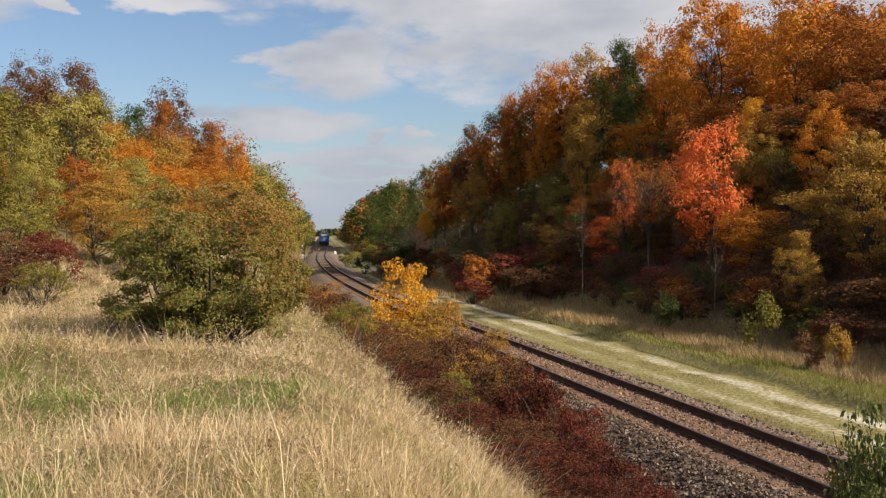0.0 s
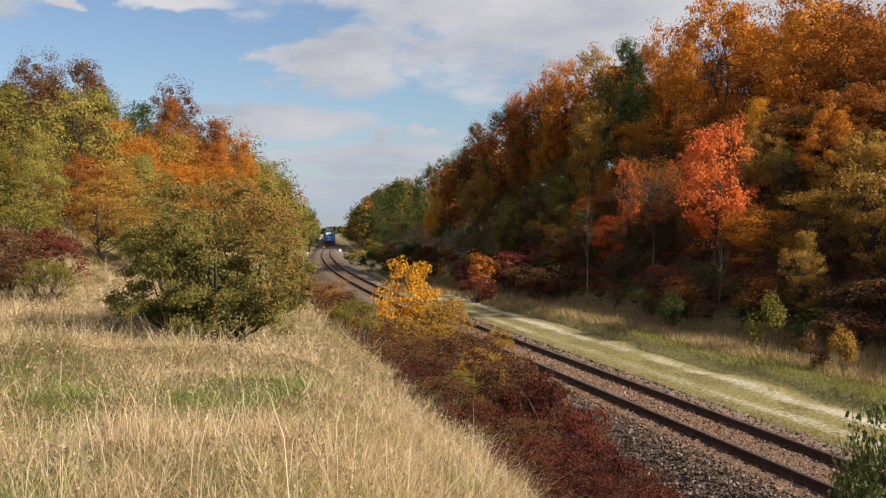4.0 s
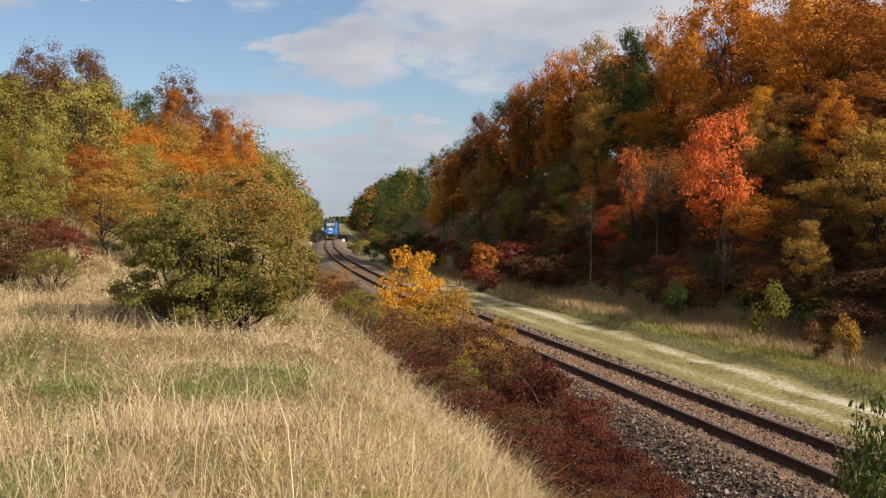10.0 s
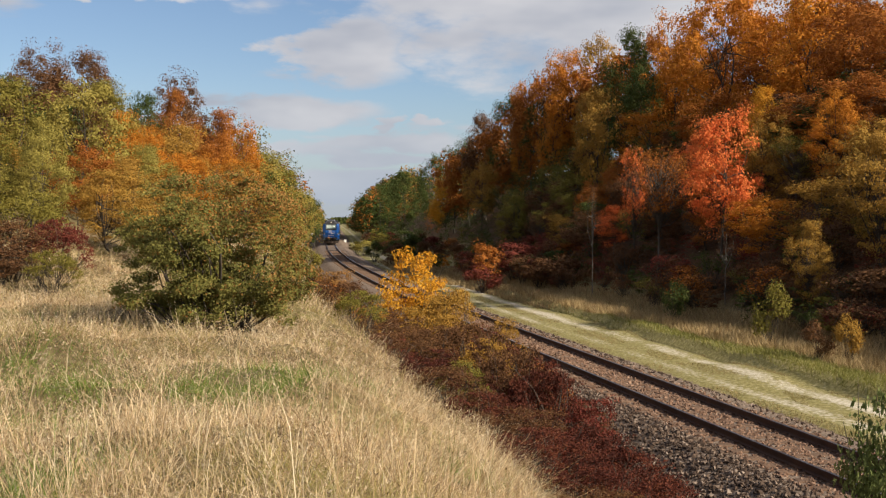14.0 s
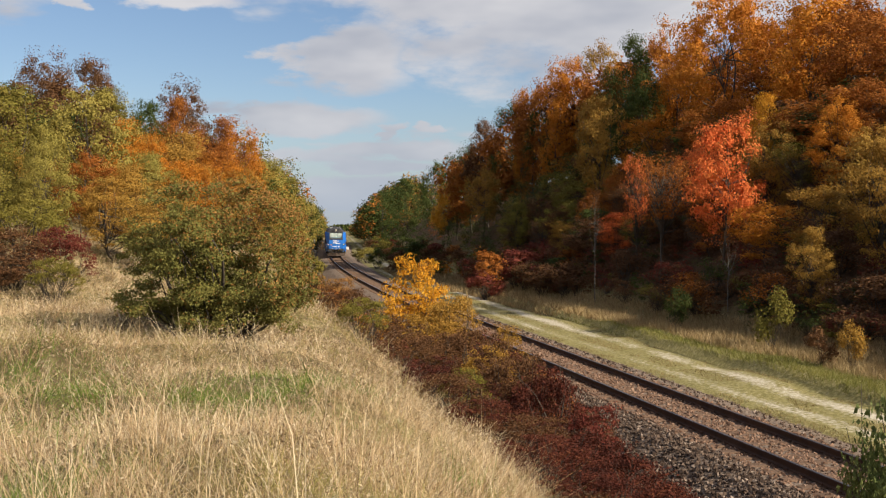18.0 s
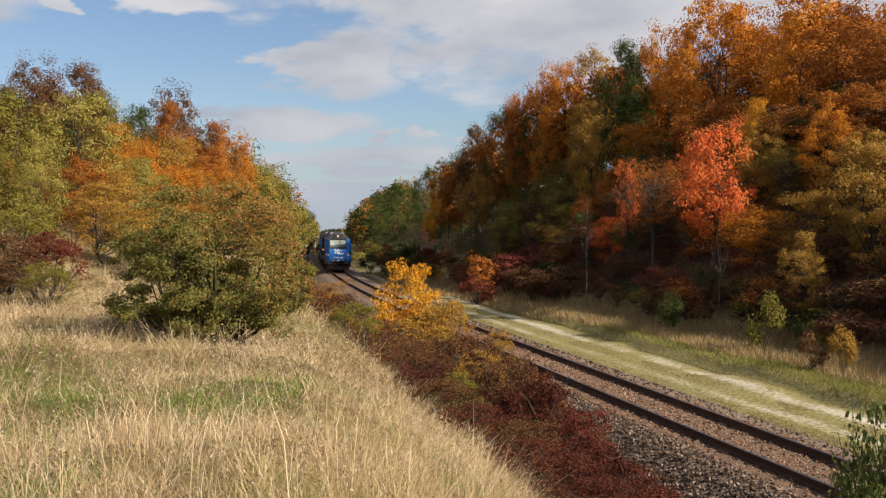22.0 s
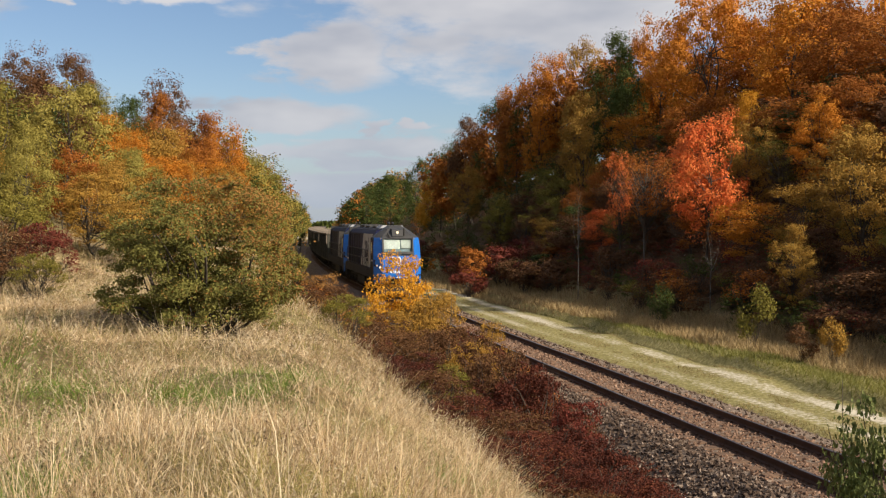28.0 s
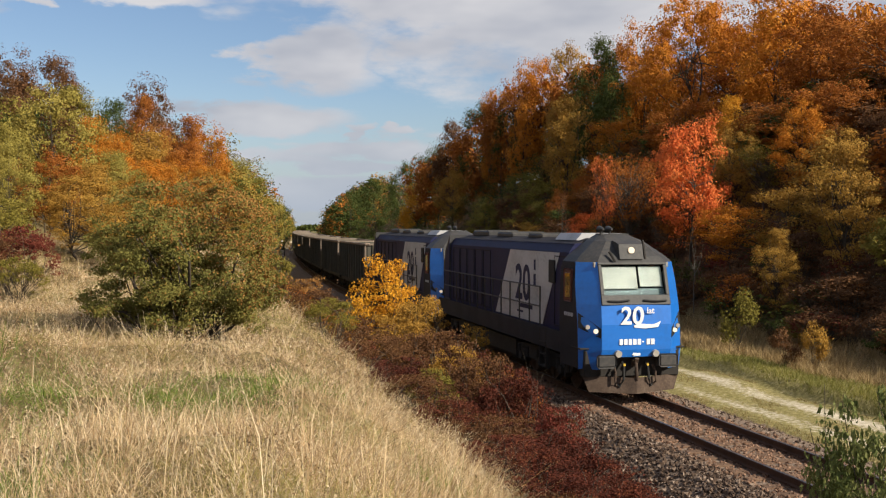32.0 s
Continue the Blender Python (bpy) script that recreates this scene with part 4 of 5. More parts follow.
    for x, y, h, w, i in ((4.95, 10.6, 3.95, 1.9, 2), (5.1, 9.8, 2.9, 1.6, 0)):
        plant("fine_bush", "verdant", x, y, h, w, 30 + 50 * i, i, where="at the foot of the grassy bank")


build_near_shrubs()


def build_far_scrub():
    """Low scrub at the foot of the far slope, and the round bushes where the meadow ends."""
    rng = random.Random(23)
    for col, x, y, h, w in (("lime", -10.9, 152, 2.6, 3.4), ("green", -8.2, 131, 2.8, 3.2), ("olive", -12.6, 160, 2.4, 3.0), ("brown", -5.4, 118, 2.4, 3.0)):
        plant("bush", col, x, y, h, w, rng.uniform(0, 360), rng.randrange(9), where="where the meadow strip narrows")
    for _ in range(46):
        y = rng.uniform(70, 205)
        foot = float(np.interp(y, [63, 108, 200], [9.2, 6.5, 6.0]))
        x = float(line_x(y) + (foot + 0.3 + 3.4 * rng.random()) / 0.979)
        h = rng.uniform(1.2, 2.8)
        plant("bush", rng.choice(["brown", "brown", "green", "olive", "brown", "crimson", "green"]), x, y, h, h * rng.uniform(1.1, 1.7), rng.uniform(0, 360), rng.randrange(9))


def build_thicket():
    """The dark thicket on the lower slope, down to where it meets the meadow: stuff by colour."""
    rng = np.random.default_rng(29)
    pts = {}
    for k in range(190):
        y = 33 + 62 * rng.random() ** 1.2
        foot = float(np.interp(y, [20, 40, 63, 108, 200], [11.5, 10.5, 9.2, 6.5, 6.0]))
        up = 0.9 + 7.5 * rng.random() ** 1.3
        x = float(line_x(y) + (foot + up) / 0.979)
        h = rng.uniform(0.9, 1.7) + 0.10 * up
        w = h * rng.uniform(1.1, 1.6)
        p, _, way = clumped(34, 20, rng, (0, 0, 0.45), (0.48, 0.48, 0.48), 0.055, -0.8)
        # dark leaf colours picked to deepen the lower slope's shade
        col = ["brown", "crimson", "green", "olive"][rng.choice(4, p=[0.58, 0.14, 0.20, 0.08])]
        p, way = p[p[:, 2] > 0.0], way[p[:, 2] > 0.0]
        pts.setdefault(col, []).append((np.array([x, y, float(land(x, y))]) + p * np.array([w, w, h]), way))
    for col, got in pts.items():
        p = np.concatenate([g[0] for g in got])
        v, f = leaf_tris(p, 0.085 * (0.6 + 0.7 * rng.random(len(p))), rng, np.concatenate([g[1] for g in got]))
        mass = new("thicket", raw_mesh("thicket", v / 3.0, f, LEAF[col]))
        mass.scale = (3.0, 3.0, 3.0)
        tagged(mass, f"{WORDS[col]} thicket in the shade of the wooded slope", "thicket", kind="stuff")


build_far_scrub()
build_thicket()


def blades(name, x, y, height, width, mat, label, rng, lean=0.35, wind=(0.08, -0.04), out=None, fold=True):
    """Grass blades rooted on the land, leaning every way: one piece of stuff."""
    n = len(x)
    z = land(x, y) - 0.02
    th = rng.random(n) * 6.283
    side = np.stack([np.cos(th), np.sin(th), np.zeros(n)], -1) * (width / 2)[:, None]
    bend = np.stack([rng.normal(size=n) * lean + wind[0], rng.normal(size=n) * lean + wind[1], np.zeros(n)], -1)
    if out is not None:
        bend[:, :2] += out
    rise = 1.0 / np.sqrt(1 + (bend**2).sum(1))
    bend = bend * (height * rise)[:, None]
    up = np.zeros((n, 3))
    up[:, 2] = height * rise
    root = np.stack([x, y, z], -1)
    tip = root + bend + up
    if not fold:
        v = np.stack([root - side, root + side, tip], 1).reshape(-1, 3)
        f = np.arange(3 * n).reshape(-1, 3)
    else:
        mid = root + bend * 0.38 + up * 0.72
        tip = tip - up * (0.30 * rng.random(n) ** 2)[:, None]
        v = np.stack([root - side, root + side, mid + side * 0.8, mid - side * 0.8, tip + side * 0.15, tip - side * 0.15], 1).reshape(-1, 3)
        k = np.arange(n)[:, None] * 6
        f = np.concatenate([k + np.array([[0, 1, 2, 3]]), k + np.array([[3, 2, 4, 5]])], 1).reshape(-1, 4)
    return tagged(new(name, raw_mesh(name, v, f, mat)), label, "grass", kind="stuff")


def scatter(n, y0, y1, rng, power=1.0, az=(-0.5, 0.5)):
    y = y0 + (y1 - y0) * rng.random(n) ** power
    return (az[0] + (az[1] - az[0]) * rng.random(n)) * y, y


GREEN_SPOTS = [(-3.6, 10.3, 0.8, 1.5), (-2.25, 11.2, 0.85, 1.6), (-1.0, 9.6, 0.45, 0.8), (-2.5, 6.2, 0.7, 0.9), (-4.6, 12.5, 1.0, 1.2), (-5.6, 9.8, 0.8, 1.2), (-1.3, 13.0, 0.8, 1.2), (0.2, 9.5, 0.35, 0.8)]


def build_grass():
    rng = np.random.default_rng(3)
    # tussocks of dry grass on the bank, their blades leaning outwards
    tx, ty = scatter(15000, 2.6, 46, rng, 1.35, (-0.52, 0.34))
    own = rng.integers(0, len(tx), 430000)
    r = 0.04 + 0.009 * ty[own]
    off = rng.normal(size=(len(own), 2)) * r[:, None]
    x, y = tx[own] + off[:, 0], ty[own] + off[:, 1]
    a = -across(x, y)
    keep = (a > 5.6 + 0.5 * hash_noise(x, y, 2.0, 31)) & (a < 24) & (y > 2.2)
    x, y, a, own, off, r = x[keep], y[keep], a[keep], own[keep], off[keep], r[keep]
    spot = np.max([1 - ((x - sx) / rx) ** 2 - ((y - sy) / ry) ** 2 for sx, sy, rx, ry in GREEN_SPOTS], axis=0)
    spot = spot + 0.9 * hash_noise(x, y, 0.7, 22) + 0.5 * rng.normal(size=len(x))
    green = (spot > 0.34) & (a > 8.0)
    yellow = ~green & (hash_noise(x, y, 2.6, 24) + 0.7 * hash_noise(x, y, 0.8, 25) + 0.6 * rng.normal(size=len(x)) > 0.75)
    tall = ((0.13 + 0.28 * rng.random(len(tx)) ** 2.0 + 0.30 * (rng.random(len(tx)) < 0.12)) * (1.0 + 0.45 * hash_noise(tx, ty, 1.1, 27)))[own]
    h = tall * (0.5 + 0.8 * rng.random(len(x))) * (0.6 + 0.4 * smooth(5, 9, a))
    w = (0.0018 + 0.00030 * y) * (0.5 + 1.0 * rng.random(len(x)))
    out = off / r[:, None] * 0.5 + (rng.random((len(x), 1)) < 0.35) * rng.normal(size=(len(x), 2)) * 2.0
    near, dry = y < 8.5, ~green & ~yellow
    brown = dry & (hash_noise(x, y, 1.6, 33) + 0.6 * hash_noise(x, y, 0.5, 34) + 0.5 * rng.normal(size=len(x)) > 0.75)
    dry = dry & ~brown
    for name, pickd, mat, hs, ws, label in (("dry_grass", dry & near, STRAW, 1.0, 1.0, "tangled dry straw-coloured grass on the bank"),
                                            ("dry_grass", dry & ~near, STRAW, 1.0, 1.1, "pale dry grass covering the bank"),
                                            ("brown_grass", brown, WITHERED, 1.0, 1.1, "withered brown grass tangled on the bank"),
                                            ("yellow_grass", yellow, FADED, 0.9, 1.2, "fading yellow-green grass on the bank"),
                                            ("green_grass", green, BLADE, 0.9, 1.4, "fresh green tufts among the dry grass")):
        blades(name, x[pickd], y[pickd], h[pickd] * hs, w[pickd] * ws, mat, label, rng, 1.0, out=out[pickd], fold=bool(y[pickd].max() < 8.6))
    # seed stalks standing above the rest
    x, y = scatter(3600, 2.8, 30, rng, 1.2, (-0.5, 0.3))
    a = -across(x, y)
    keep = (a > 6.2) & (a < 20)
    x, y = x[keep], y[keep]
    blades("seed_stalks", x, y, 0.30 + 0.35 * rng.random(len(x)), 0.0014 + 0.0003 * y, STALK, "tall bleached seed stalks in the dry grass", rng, 0.9)
    # seed heads and withered leaves caught in the grass
    x, y = scatter(60000, 2.6, 34, rng, 1.5, (-0.52, 0.32))
    a = -across(x, y)
    keep = (a > 5.9) & (a < 22) & (hash_noise(x, y, 0.5, 41) + 0.6 * hash_noise(x, y, 2.2, 42) > -0.35)
    x, y = x[keep], y[keep]
    z = land(x, y) + 0.05 + 0.26 * rng.random(len(x)) ** 1.5
    v, f = leaf_quads(np.stack([x, y, z], -1), (0.013 + 0.0021 * y) * (0.5 + rng.random(len(x))), rng, None, 0.34)
    tagged(new("seed_heads", raw_mesh("seed_heads", v, f, HEADS)), "withered seed heads and leaves in the dry grass", "grass", kind="stuff")
    # the meadow strip beyond the track
    x, y = scatter(480000, 22, 130, rng, 1.5, (-0.12, 0.5))
    u = across(x, y)
    foot = np.interp(y, [20, 40, 63, 108, 200], [11.5, 10.5, 9.2, 6.5, 6.0])
    tall = (u > foot - 2.2 + 0.6 * hash_noise(x, y, 4, 9)) & (u < foot + 1.6)
    low = (u > 7.0) & (u < foot) & ~tall
    verge = (u > 3.4) & (u < 7.0) & (hash_noise(x, y, 1.3, 8) > -0.15) & (np.abs(u - 6.05) > 0.5) & (np.abs(u - 4.4) > 0.35)
    blades("meadow_grass", x[tall], y[tall], 0.50 * (0.4 + 0.8 * rng.random(tall.sum())), 0.0007 * y[tall], REED, "pale withered reed grass at the foot of the slope", rng, 0.6, fold=False)
    blades("meadow_turf", x[low], y[low], 0.20 * (0.6 + 0.8 * rng.random(low.sum())), 0.0006 * y[low], MEADOW, "green grass beside the chalk track", rng, 0.6, fold=False)
    blades("verge_turf", x[verge], y[verge], 0.10 * (0.5 + 0.8 * rng.random(verge.sum())), 0.0006 * y[verge], TURF, "short sparse turf along the railway", rng, 0.6, fold=False)


build_grass()


# ---------------------------------------------------------------- ballast stones
def stone_arrays(x, y, z, size, rng):
    """Angular eight-sided stones."""
    n = len(x)
    base = np.array([(1, 0, 0), (-1, 0, 0), (0, 1, 0), (0, -1, 0), (0, 0, 1), (0, 0, -1)], float)
    q = unit_vectors(n, rng)
    p = np.cross(q, unit_vectors(n, rng))
    p /= np.linalg.norm(p, axis=1)[:, None]
    r = np.cross(q, p)
    R = np.stack([q, p, r], 1)
    b = base[None] * (0.65 + 0.6 * rng.random((n, 6, 1))) * (size / 2)[:, None, None] + rng.normal(size=(n, 6, 3)) * 0.10 * size[:, None, None]
    v = np.einsum("nij,nkj->nki", R, b) + np.stack([x, y, z], -1)[:, None]
    f = np.array([(0, 2, 4), (2, 1, 4), (1, 3, 4), (3, 0, 4), (2, 0, 5), (1, 2, 5), (3, 1, 5), (0, 3, 5)])
    return v.reshape(-1, 3), (np.arange(n)[:, None, None] * 6 + f[None]).reshape(-1, 3)


def build_ballast():
    rng = np.random.default_rng(9)
    bed = tagged(new("ballast"), "dark grey crushed-stone ballast of the railway line", "ballast", kind="structure")

    def lay(n, u0, u1, y0, y1, size, power=1.5):
        y = y0 + (y1 - y0) * rng.random(n) ** power
        u = u0 + (u1 - u0) * rng.random(n)
        x = line_x(y) + u / 0.979
        s = size * (0.6 + 0.8 * rng.random(n)) * (0.8 + 0.012 * y)
        return x, y, land(x, y) + s * 0.15, s

    for name, mat, spans, label in (("shoulder_stones", STONE, ((16500, -3.45, -1.35), (2500, 1.3, 3.2)), "dark grey ballast stones"),
                                    ("track_stones", RUST_STONE, ((7500, -0.68, 0.68), (3000, -1.45, -0.83), (2200, 0.83, 1.5)), "rust-stained ballast stones between the rails")):
        got = [np.concatenate(c) for c in zip(*[lay(n, a, b, 14.0, 62.0, 0.068) for n, a, b in spans])]
        v, f = stone_arrays(*got, rng)
        ob = tagged(new(name, raw_mesh(name, v, f, mat)), label, kind="stuff")
        ob.parent = bed
    # single stones on the near shoulder
    shapes = []
    for k in range(6):
        v, f = stone_arrays(np.zeros(1), np.zeros(1), np.zeros(1), np.array([0.10]), rng)
        shapes.append(raw_mesh("stone", v, f, ONE_STONE))
    x, y, z, s = lay(300, -3.3, -1.5, 17.5, 25.0, 0.07, 1.0)
    for i in range(300):
        ob = new("stone", shapes[i % 6])
        ob.parent = bed
        ob.matrix_basis = pose(x[i], y[i], z[i] + 0.02, random.uniform(0, 360), random.uniform(0, 360), 0)


build_ballast()


# ---------------------------------------------------------------- marker posts by the line
def build_markers():
    bm = bmesh.new()
    box(bm, -0.13, 0.13, -0.06, 0.06, -0.3, 1.75, 0.02)
    post = part("marker_post", bm, WHITE_POST)
    post.location = (-28.4, 236, float(land(-28.4, 236)))
    tagged(post, "white lineside marker post in short grass", "post")
    bm = bmesh.new()
    box(bm, -0.28, 0.28, -0.2, 0.2, -0.2, 0.55, 0.08)
    stone = part("boundary_stone", bm, WHITE_POST)
    stone.location = (-21.0, 234, float(land(-21.0, 234)))
    tagged(stone, "small whitewashed boundary stone beside the track", "stone")


build_markers()


# ---------------------------------------------------------------- the train
BLUE = material("blue_paint", [(0.018, 0.105, 0.36), (0.011, 0.135, 0.50), (0.013, 0.155, 0.56)], scale=1.0, rough=0.36, spec=0.5, coat=0.25, fine=0.4)
GREY = material("dark_grey_paint", [(0.024, 0.024, 0.026), (0.044, 0.043, 0.043), (0.085, 0.076, 0.066)], scale=1.3, rough=0.55, fine=0.5)
FRAME_GREY = material("underframe_grey", [(0.018, 0.017, 0.020), (0.036, 0.033, 0.037)], scale=1.2, rough=0.75, spec=0.15, bump=0.1)
NAVY = material("navy_paint", [(0.005, 0.006, 0.028), (0.008, 0.011, 0.050), (0.020, 0.020, 0.055)], scale=1.2, rough=0.6, spec=0.2, fine=0.5)
PALE = material("pale_grey_paint", [(0.22, 0.215, 0.215), (0.40, 0.40, 0.41), (0.46, 0.46, 0.47)], scale=1.1, fine=0.45, rough=0.55)
WHITE = material("white_paint", [(0.70, 0.70, 0.69), (0.82, 0.82, 0.81)], scale=3, rough=0.5)
BLACK = material("sooty_steel", [(0.012, 0.011, 0.010), (0.035, 0.030, 0.026)], scale=3, rough=0.8, bump=0.2)
BRAKE_DUST = material("brake_dust_steel", [(0.020, 0.014, 0.011), (0.07, 0.047, 0.034), (0.13, 0.095, 0.07)], scale=2, rough=0.85, fine=0.4, bump=0.3)
RUBBER = material("black_rubber", [(0.010, 0.010, 0.010), (0.025, 0.025, 0.025)], scale=5, rough=0.7)
RED_BROWN = material("red_brown_paint", [(0.07, 0.022, 0.015), (0.12, 0.035, 0.022)], scale=4, rough=0.6)
WAGON_SIDE = material("wagon_steel", [(0.030, 0.032, 0.026), (0.060, 0.060, 0.048), (0.105, 0.090, 0.066)], scale=1.1, rough=0.85, bump=0.2, per_object=0.25)
WAGON_RIM = material("worn_wagon_rim", [(0.12, 0.09, 0.065), (0.27, 0.225, 0.18)], scale=1.5, rough=0.8)
GRAVEL_LOAD = material("gravel_load", [(0.20, 0.13, 0.09), (0.34, 0.24, 0.17), (0.48, 0.38, 0.28)], scale=2.5, rough=0.95, bump=0.8, bump_scale=12)
BLIND = material("sun_blind", [(0.25, 0.255, 0.24), (0.32, 0.32, 0.29)], scale=2, rough=0.8)
# grey-blue that puts the light on the windscreen into the cab's colour
CAB_PANE_LIGHT = material("cab_trim_pane_light", [(0.085, 0.11, 0.12), (0.13, 0.16, 0.17)], scale=2, rough=0.7)


def glass_material():
    m = bpy.data.materials.new("windscreen_glass")
    m.use_nodes = True
    nt = m.node_tree
    b = nt.nodes["Principled BSDF"]
    b.inputs["Base Color"].default_value = (0.85, 0.95, 0.95, 1)
    b.inputs["Roughness"].default_value, b.inputs["Transmission Weight"].default_value, b.inputs["IOR"].default_value = 0.03, 1.0, 1.1
    return m


def lamp_material(name, colour, strength):
    m = bpy.data.materials.new(name)
    m.use_nodes = True
    b = m.node_tree.nodes["Principled BSDF"]
    b.inputs["Base Color"].default_value = (*colour, 1)
    b.inputs["Emission Color"].default_value, b.inputs["Emission Strength"].default_value = (*colour, 1), strength
    return m


GLASS = glass_material()
LIT_LENS = lamp_material("lit_headlamp", (0.60, 0.49, 0.35), 0.7)
DULL_LENS = material("lamp_lens", [(0.26, 0.24, 0.21), (0.38, 0.35, 0.31)], scale=8, rough=0.2, spec=0.6)


def prism(bm, outline, y0, y1, axis="y"):
    """A solid of the outline (x, z) between two y, or of (y, z) between two x."""
    def at(p, w):
        return (p[0], w, p[1]) if axis == "y" else (w, p[0], p[1])
    a = [bm.verts.new(at(p, y0)) for p in outline]
    b = [bm.verts.new(at(p, y1)) for p in outline]
    n = len(outline)
    bm.faces.new(a)
    bm.faces.new(b[::-1])
    for i in range(n):
        bm.faces.new((a[i], b[i], b[(i + 1) % n], a[(i + 1) % n]))
    bmesh.ops.recalc_face_normals(bm, faces=bm.faces[:])
    return a + b


def disc(bm, centre, radius, depth, along="x", sides=16, top=None):
    r = bmesh.ops.create_cone(bm, cap_ends=True, segments=sides, radius1=radius, radius2=radius if top is None else top, depth=depth)
    turn = {"x": Matrix.Rotation(radians(90), 4, "Y"), "y": Matrix.Rotation(radians(-90), 4, "X"), "z": Matrix()}[along]
    bmesh.ops.transform(bm, matrix=Matrix.Translation(centre) @ turn, verts=r["verts"])
    return r["verts"]


def pipe(bm, points, radius, sides=6):
    v, f = tube_arrays(points, [radius] * len(points), sides)
    vs = [bm.verts.new(p) for p in v]
    for q in f:
        bm.faces.new([vs[i] for i in q])


# cab shell: height, front x, half width at the side, half width of the face, set-back of the corner
CAB = [(0.80, 8.50, 1.45, 0.98, 0.34), (1.14, 8.60, 1.47, 0.98, 0.40), (1.34, 8.66, 1.48, 0.98, 0.45), (2.00, 8.68, 1.48, 0.99, 0.52), (2.52, 8.62, 1.48, 0.99, 0.56),
       (3.10, 8.46, 1.46, 0.98, 0.55), (3.64, 8.28, 1.40, 0.97, 0.50), (3.80, 8.16, 1.24, 0.86, 0.48), (4.20, 7.72, 0.72, 0.50, 0.35), (4.38, 7.10, 0.42, 0.34, 0.15)]
CAB_BACK = 6.75


def cab_sheet(name, mat, parent, levels, cols, label="", thick=0.035, flip=1):
    """A piece of the cab's shell between the given levels and plan columns."""
    bm = bmesh.new()
    rows = []
    for z, xf, hw, hf, back in [CAB[i] for i in levels]:
        plan = [(CAB_BACK, -hw), (xf - back, -hw), (xf, -hf), (xf + 0.03, 0.0), (xf, hf), (xf - back, hw), (CAB_BACK, hw)]
        rows.append([bm.verts.new((plan[c][0] * flip, plan[c][1] * flip, z)) for c in cols])
    for r0, r1 in zip(rows, rows[1:]):
        for i in range(len(cols) - 1):
            bm.faces.new((r0[i], r0[i + 1], r1[i + 1], r1[i]))
    bmesh.ops.recalc_face_normals(bm, faces=bm.faces[:])
    bmesh.ops.solidify(bm, geom=bm.faces[:], thickness=thick)
    return part(name, bm, mat, parent, label)


def word(text, size, m, mat, parent, name="lettering"):
    """Flat raised lettering in the built-in font."""
    cu = bpy.data.curves.new(name, "FONT")
    cu.body, cu.size, cu.extrude, cu.align_x = text, size, 0.004, "CENTER"
    cu.offset = size * 0.018
    tmp = new("tmp", cu)
    bpy.context.view_layer.update()
    me = bpy.data.meshes.new_from_object(tmp)
    bpy.data.objects.remove(tmp)
    me.name = name
    me.materials.clear()
    me.materials.append(mat)
    ob = new(name, me)
    ob.parent = parent
    ob.matrix_basis = m
    return ob


def facing(axis, x, y, z, tilt=0.0):
    """A pose for flat lettering that faces +x, -y or +y."""
    cols = {"x": ((0, 1, 0), (0, 0, 1), (1, 0, 0)), "-y": ((1, 0, 0), (0, 0, 1), (0, -1, 0)), "+y": ((-1, 0, 0), (0, 0, 1), (0, 1, 0))}[axis]
    m = Matrix(cols).transposed().to_4x4()
    return Matrix.Translation((x, y, z)) @ m @ Matrix.Rotation(tilt, 4, "X")


WHEELS = []


def build_wheelset(parent, x, radius=0.525, gauge=0.7535):
    bm = bmesh.new()
    disc(bm, (0, 0, 0), 0.09, 2.0, "y", 10)
    axle = part("wheelset", bm, BLACK, parent)
    axle.location = (x, 0, radius)
    for s in (-1, 1):
        bm = bmesh.new()
        disc(bm, (0, s * (gauge - 0.01), 0), radius, 0.13, "y", 24)
        disc(bm, (0, s * (gauge - 0.075), 0), radius + 0.028, 0.03, "y", 24)
        for k in range(6):
            box(bm, -0.03, 0.03, s * (gauge + 0.055) - 0.012, s * (gauge + 0.055) + 0.012, 0.14, radius - 0.07, 0.0, Matrix.Rotation(k * math.pi / 3, 4, "Y"))
        part("wheel", bm, BRAKE_DUST, axle)
    WHEELS.append((axle, x, radius))
    return axle


def build_bogie(parent, x, spots, radius=0.525, wide=1.12, name="bogie_frame"):
    reach = max(spots) + 0.75
    for s in (-1, 1):
        bm = bmesh.new()
        prism(bm, [(x - reach, 0.62), (x - reach + 0.3, 0.50), (x + reach - 0.3, 0.50), (x + reach, 0.62), (x + reach, 0.86), (x + 0.8, 0.95), (x - 0.8, 0.95), (x - reach, 0.86)],
              s * wide - 0.06, s * wide + 0.06)
        for o in spots:
            box(bm, x + o - 0.2, x + o + 0.2, s * wide - 0.1, s * wide + 0.13, 0.34, 0.72, 0.03)
            disc(bm, (x + o, s * (wide + 0.15), radius), 0.13, 0.08, "y", 12)
            for e in (-0.42, 0.42):
                disc(bm, (x + o + e, s * (wide + 0.06), 0.66), 0.08, 0.34, "z", 10)
        part(name, bm, BLACK, parent)
    for o in spots:
        build_wheelset(parent, x + o, radius)


